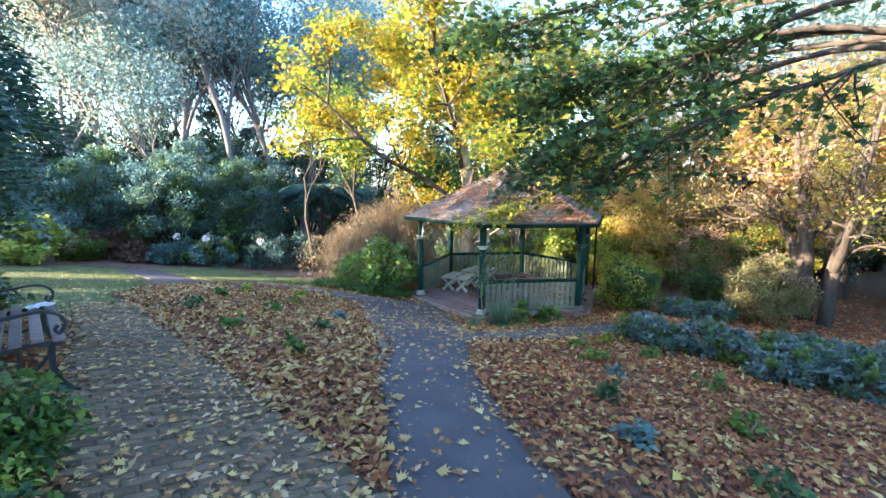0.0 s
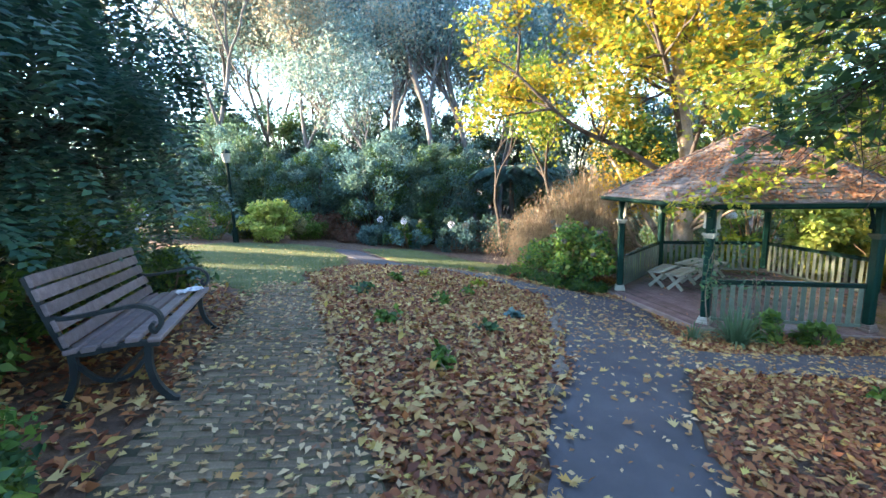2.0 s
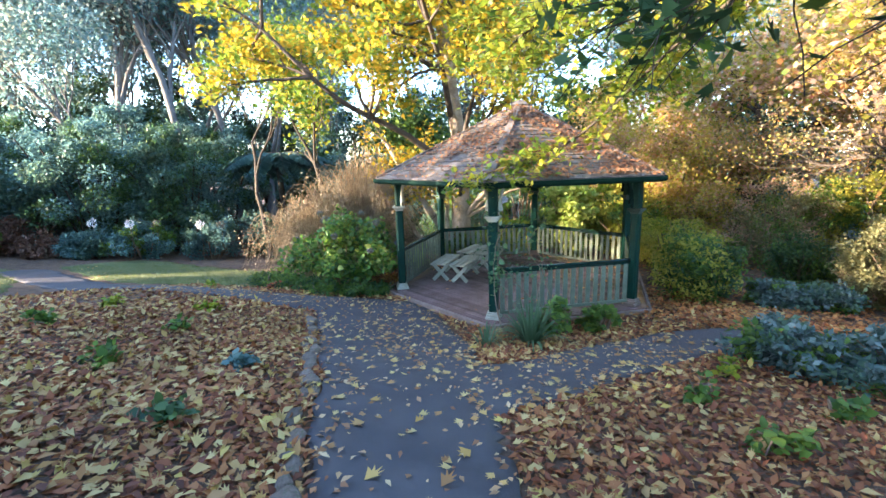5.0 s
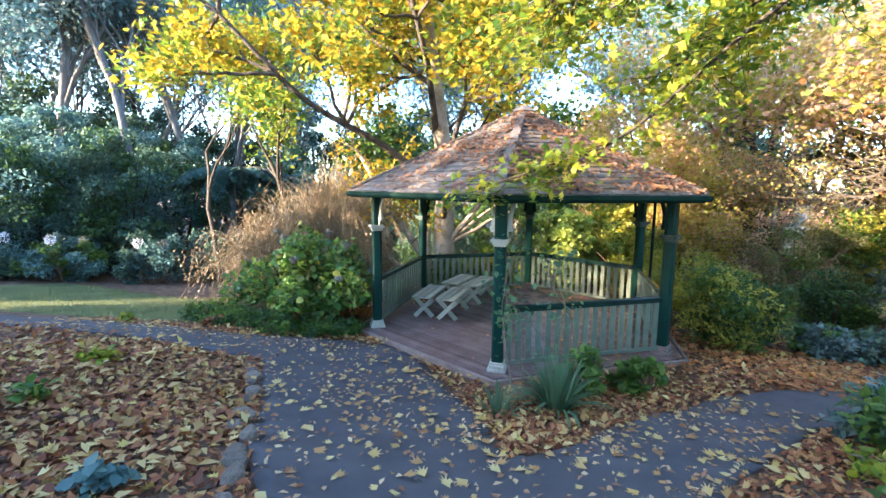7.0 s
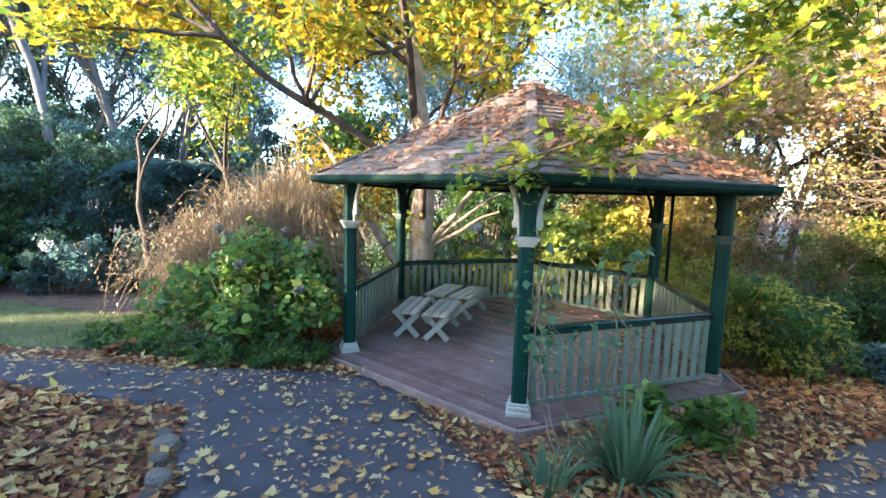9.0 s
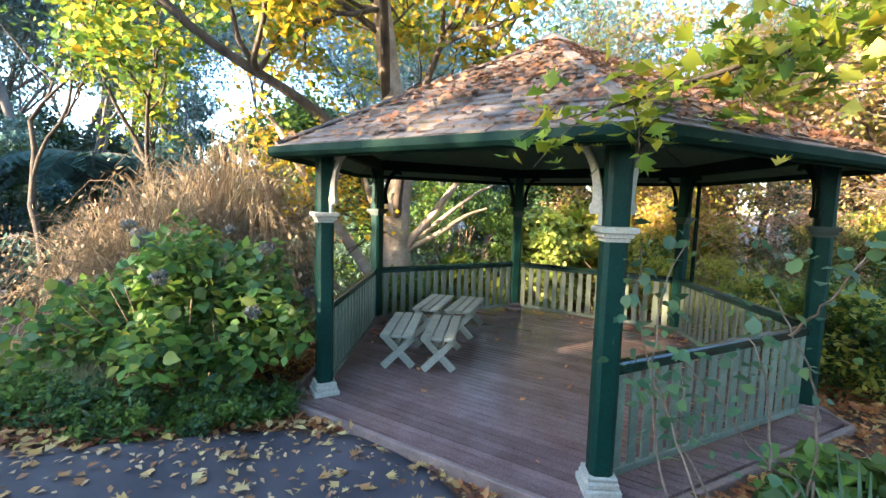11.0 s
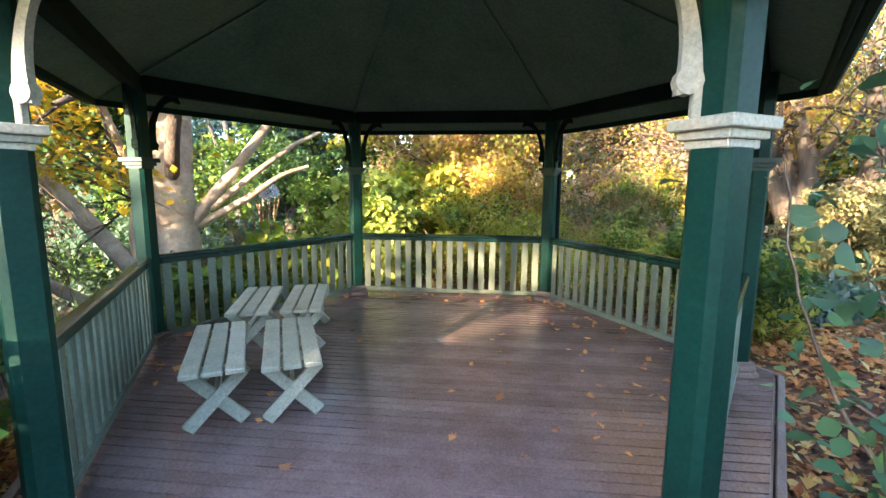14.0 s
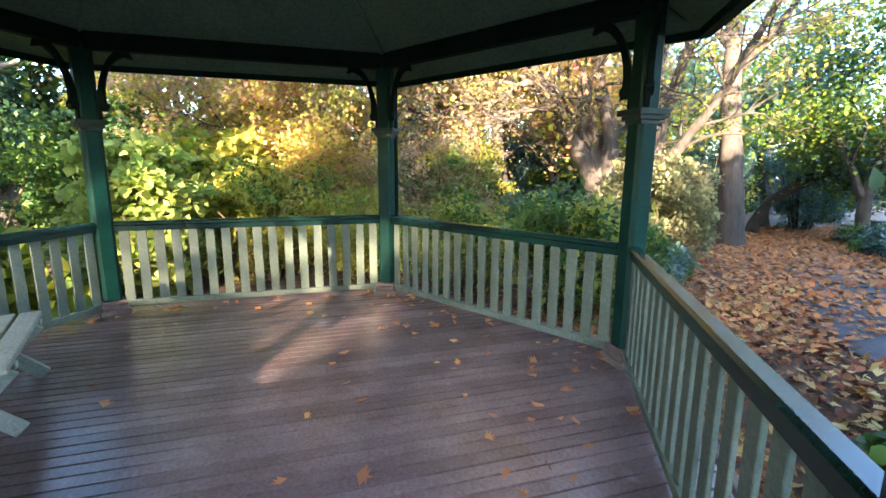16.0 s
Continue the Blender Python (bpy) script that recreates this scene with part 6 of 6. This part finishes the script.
# beds
def bed_mask(x, y, rng):
    ok = (path_field(x, y) > 0.02) & (brick_field(x, y) > 0.0) & ~in_floor(x, y) & (lawn_field(x, y) > 0.1)
    density = np.where(x < 5.2, np.where((y > 11.2) | (x < -0.6), 0.4, 1.0), np.clip(1.15 - 0.09 * np.maximum(0, x - 5), 0.25, 1))
    patch = 0.55 + 0.45 * np.sin(x * 1.7 + 0.6 * y) * np.sin(y * 1.3 - 0.4 * x)
    return ok & (rng.random(len(x)) < density * np.clip(patch + 0.45, 0.4, 1))


def thin_side(x, y, rng):
    """Fewer pale leaves on the mulched bed east of the path, partly imitating overhang shade."""
    east = (x > 0.8 + 0.45 * y) & (y < 5)
    return rng.random(len(x)) < np.where(east, 0.4, 1.0)


x, y, rng = spread(401, 150000, -3.5, 11.5, -1.5, 13.5)
ok = bed_mask(x, y, rng)
flat_leaves("leaf_litter", "thick brown and tan fallen leaves covering the beds", x[ok], y[ok], 0.082, "dry_leaf", 0.012, 402, 0.55, template=FOLD)
x, y, rng = spread(413, 26000, -3.5, 11.5, -1.5, 13.5)
ok = bed_mask(x, y, rng) & thin_side(x, y, rng)
flat_leaves("leaf_litter", "lobed fallen leaves lying on the beds", x[ok], y[ok], 0.088, "tan_leaf", 0.022, 414, 0.5)
x, y, rng = spread(419, 24000, -3.5, 11.5, -1.5, 13.5)
ok = bed_mask(x, y, rng) & thin_side(x, y, rng)
flat_leaves("leaf_litter", "curled tan leaves lying on the beds", x[ok], y[ok], 0.10, "tan_leaf", 0.024, 420, 0.6, template=FOLD)
x, y, rng = spread(403, 60000, 9.5, 22, -14, 9)
d = capsule(x, y, EAST)
ok = (rng.random(len(x)) < np.clip(1.0 - np.maximum(d, 0) / 4.2, 0.08, 0.9)) & ~in_floor(x, y)
flat_leaves("leaf_litter", "orange-brown fallen leaves along the winding path", x[ok], y[ok], 0.10, "orange_litter", 0.03, 404, 0.4)
x, y, rng = spread(405, 7500, -0.6, 8.6, -1.5, 13.5)
d = path_field(x, y)
ok = (d < -0.03) & (rng.random(len(x)) < np.clip(0.14 + 0.55 * np.exp(d * 5) + 0.30 * np.clip((x - 3.5) / 3, 0, 1), 0, 1))
flat_leaves("path_leaves", "pale tan leaves scattered over the asphalt", x[ok], y[ok], 0.105, "path_leaf", 0.026, 406, 0.18)
x, y, rng = spread(415, 34000, -0.6, 8.6, -1.5, 13.5)
d = path_field(x, y)
drift = 0.5 + 0.5 * np.sin(x * 3.1 + y) * np.sin(y * 2.3 - x * 1.2)
ok = (d < -0.02) & (rng.random(len(x)) < np.clip((0.10 + 0.6 * np.exp(d * 6) + 0.30 * np.clip((x - 3.2) / 3, 0, 1)) * (0.35 + drift), 0, 1))
flat_leaves("path_leaves", "small curled brown leaves drifted over the asphalt", x[ok], y[ok], 0.062, "dry_path_leaf", 0.024, 416, 0.4, template=FOLD)
x, y, rng = spread(407, 4500, -1.6, 1.2, -1.0, 10.5)
ok = (brick_field(x, y) < 0.1) & (rng.random(len(x)) < 0.5)
flat_leaves("paving_leaves", "pale fallen leaves on the mossy paving", x[ok], y[ok], 0.068, "path_leaf", 0.04, 408, 0.2)
x, y, rng = spread(417, 12000, -1.6, 1.2, -1.0, 10.5)
ok = (brick_field(x, y) < 0.1) & (rng.random(len(x)) < 0.25 + 0.4 * (np.sin(x * 4 + y * 1.7) * np.sin(y * 2.1 - x) > 0.1))
flat_leaves("paving_leaves", "small curled brown leaves on the mossy paving", x[ok], y[ok], 0.062, "dry_path_leaf", 0.036, 418, 0.45, template=FOLD)
x, y, rng = spread(409, 2200, -5, 3, 8, 22)
ok = (lawn_field(x, y) < 0) & (rng.random(len(x)) < np.where(y < 12, 0.6, 0.18))
flat_leaves("lawn_leaves", "scattered pale leaves on the lawn", x[ok], y[ok], 0.10, "path_leaf", 0.03, 410, 0.25)
x, y, rng = spread(411, 2600, 7, 13, 7, 12.6)
r = np.max([(x - GX) * math.cos(radians(60 * k)) + (y - GY) * math.sin(radians(60 * k)) for k in range(6)], 0)
ok = in_floor(x, y, 2.7) & (rng.random(len(x)) < np.where((r > 2.05) & (x > 9.0), 0.42, np.where((r > 1.3) & (y < 9.3) & (x > 8.6), 0.14, 0.03)))
flat_leaves("deck_leaves", "few curled brown leaves on the pavilion deck", x[ok], y[ok], 0.095, "orange_litter", 0.012, 412, 0.5, np.zeros(int(ok.sum())))


def roof_leaves():
    rng = np.random.default_rng(421)
    pts, turns = [], []
    for k in range(6):
        a, b, top = [np.array(v) for v in slope_frame(k)]
        n = np.cross(b - a, top - a)
        n /= np.linalg.norm(n)
        ax = (b - a) / np.linalg.norm(b - a)
        for _ in range(3600 if k in (2, 3) else 600):
            u, v = sorted(rng.random(2))
            p = a * u + b * (v - u) + top * (1 - v)
            keep = 0.25 + 0.75 * (math.sin(p[0] * 3.1 + p[1] * 2.2) * math.sin(p[1] * 2.7 - p[0]) > -0.15)
            if k == 2:
                keep *= np.clip(0.25 + (p[2] - EAVE_Z) * 0.4, 0, 1)
            if rng.random() < keep:
                h = rng.uniform(0, 2 * np.pi)
                nn = n + rng.normal(0, 0.25, 3)
                nn /= np.linalg.norm(nn)
                x = np.cross(nn, (math.cos(h), math.sin(h), 0.1))
                x /= np.linalg.norm(x)
                pts.append(p + n * rng.uniform(0.045, 0.075) + np.array((GX, GY, 0))), turns.append(np.stack([x, np.cross(nn, x), nn], -1))
    me = copies_mesh("roof_leaves", *MAPLE, np.array(pts), np.array(turns), 0.085 * rng.uniform(0.5, 1.3, len(pts)))
    me.materials.append(M["roof_leaf"])
    tagged(new("roof_leaves", me), "rusty brown leaves caught on the shingle roof", "leaves", kind="stuff")


roof_leaves()


# grass on the lawn, thin tufts
x, y, rng = spread(431, 60000, -5.5, 7.5, 7.5, 22)
ok = lawn_field(x, y) < 0.03
me = copies_mesh("grass", *BLADE, np.stack([x[ok], y[ok], land(x[ok], y[ok]) + 0.008], -1), random_turns(rng, int(ok.sum()), 0.35), 0.075 * rng.uniform(0.5, 1.3, int(ok.sum())))
me.materials.append(M["grass_blade"])
tagged(new("grass", me), "short green lawn grass", "grass", kind="stuff")

# small weeds and seedlings in the beds
rng = np.random.default_rng(441)
for x, y, r, mat in ((1.35, 5.3, 0.16, "mid_leaf"), (2.3, 6.6, 0.14, "dark_leaf"), (1.1, 6.9, 0.16, "mid_leaf"), (2.1, 8.2, 0.15, "mid_leaf"), (3.1, 7.6, 0.13, "blue_leaf"), (0.9, 8.8, 0.15, "dark_leaf"), (2.9, 9.3, 0.14, "mid_leaf"), (1.7, 10.1, 0.16, "mid_leaf"), (3.5, 10.3, 0.12, "lime_leaf"), (2.5, 10.9, 0.14, "lime_leaf"),
                      (5.6, 3.9, 0.2, "mid_leaf"), (5.0, 3.2, 0.16, "blue_leaf"), (6.3, 4.6, 0.22, "mid_leaf"), (6.9, 3.7, 0.18, "mid_leaf"), (3.9, 2.6, 0.16, "dark_leaf"), (3.1, 1.9, 0.16, "blue_leaf"), (4.6, 1.5, 0.2, "mid_leaf"), (6.1, 2.4, 0.18, "mid_leaf"), (7.4, 4.7, 0.2, "lime_leaf"), (3.3, 0.9, 0.15, "dark_leaf"), (4.2, 13.0, 0.1, "lime_leaf"), (5.2, 12.3, 0.12, "dry_leaf"), (5.9, 12.0, 0.1, "mid_leaf")):
    build_bush("seedling", "small green weed among fallen leaves", x, y, (r, r, r * 0.55), ((mat, 1.0),), BROAD, 0.085, 9, 9, int(rng.integers(1, 9999)), 0.07, stems=4, category="weed", group="bed weeds")


# ---- stone edging ----
def stone_mesh(seed):
    r = random.Random(seed)
    bm = bmesh.new()
    bmesh.ops.create_icosphere(bm, subdivisions=2, radius=0.5)
    o = Vector((r.uniform(0, 9), r.uniform(0, 9), r.uniform(0, 9)))
    for v in bm.verts:
        v.co *= 1 + 0.35 * noise.noise(v.co * 1.6 + o)
        v.co.z = max(-0.4, min(0.36, v.co.z))
    me = bpy.data.meshes.new("stone")
    bm.to_mesh(me), bm.free()
    me.materials.append(M["stone"])
    return me


STONES = [stone_mesh(i) for i in range(5)]
edging = thing("stone_edging", "row of rough weathered stones edging the leafy bed", "edging", kind="structure")
p = np.array([q for q in MAIN if 4.0 < q[1] < 9.6])
t = np.gradient(p[:, :2], axis=0)
t /= np.linalg.norm(t, axis=1)[:, None]
left = p[:, :2] + np.stack([-t[:, 1], t[:, 0]], -1) * (p[:, 2] + 0.10)[:, None]
run = np.concatenate([[0], np.cumsum(np.linalg.norm(np.diff(left, axis=0), axis=1))])
rng = random.Random(5)
s = 0.0
while s < run[-1]:
    w = rng.uniform(0.14, 0.30)
    x, y = np.interp(s + w / 2, run, left[:, 0]), np.interp(s + w / 2, run, left[:, 1])
    a = math.degrees(math.atan2(np.interp(s, run, t[:, 1]), np.interp(s, run, t[:, 0])))
    shared("stone", rng.choice(STONES), edging, pose(x + rng.uniform(-0.06, 0.06), y + rng.uniform(-0.04, 0.04), float(land(x, y)) + 0.02, 0, 0, a + rng.uniform(-15, 15)) @ Matrix.Diagonal((w, rng.uniform(0.10, 0.19), rng.uniform(0.08, 0.17), 1)))
    s += w * rng.choice((0.95, 1.05, 1.2, 1.9))

# ---- bench litter ----
bm = bmesh.new()
bmesh.ops.create_grid(bm, x_segments=8, y_segments=6, size=0.5)
for v in bm.verts:
    v.co = Vector((v.co.x * 0.22, v.co.y * 0.15, 0.018 + 0.025 * noise.noise(v.co * 5)))
bmesh.ops.solidify(bm, geom=bm.faces, thickness=0.002)
paper = mesh_ob("crumpled_paper", bm, "paper")
paper.matrix_basis = pose(-0.88, 6.0, float(land(-0.95, 6.0)) + 0.444, 0, 0, 30)
tagged(paper, "crumpled white paper lying on the bench seat", "paper")


# ---- mossy paving of small bricks ----
paving = thing("pavement_mossy", "narrow mossy brick paving beside the bench", "paving", kind="structure")
base = sheet("joint_bed", brick_field, (-1.6, 1.1, -4.0, 9.6), 0.15, 0.019, "joint", 0.04)
base.parent = paving
BRICK_ME = []
for k in range(3):
    bm = box(0.158, 0.076, 0.05, Matrix(), 0.008)
    me = bpy.data.meshes.new("brick")
    bm.to_mesh(me), bm.free()
    me.materials.append(M["brick"])
    BRICK_ME.append(me)
rng = random.Random(9)
far_places, far_turns = [], []
row, yy, count = 0, -2.5, 0
while yy < 9.3:
    xx = -1.4 + (0.082 if row % 2 else 0)
    while xx < 1.1:
        if float(brick_field(np.array(xx), np.array(yy))) < -0.03 and float(path_field(np.array(xx), np.array(yy))) > 0.06:
            z = float(land(xx, yy)) + rng.uniform(-0.004, 0.006)
            slope_x = math.degrees(math.atan((float(land(xx + 0.1, yy)) - float(land(xx - 0.1, yy))) / 0.2))
            slope_y = math.degrees(math.atan((float(land(xx, yy + 0.1)) - float(land(xx, yy - 0.1))) / 0.2))
            m = pose(xx, yy, z, slope_y + rng.uniform(-1.5, 1.5), -slope_x + rng.uniform(-1.5, 1.5), rng.uniform(-5, 5))
            if 2.6 < yy < 6.0 and count < 300:
                shared("brick", BRICK_ME[row % 3], paving, m)
                count += 1
            else:
                far_places.append(m.translation[:]), far_turns.append(np.array(m.to_3x3()))
        xx += 0.164
    yy += 0.082
    row += 1
v = np.array([q.co[:] for q in BRICK_ME[0].vertices])
quads = [f.vertices[:] for f in BRICK_ME[0].polygons if len(f.vertices) == 4]
me = copies_mesh("brick_field", v, quads, np.array(far_places), np.array(far_turns), np.ones(len(far_places)))
me.materials.append(M["brick"])
field = new("brick_field", me)
field.parent = paving
tagged(field, kind="stuff")
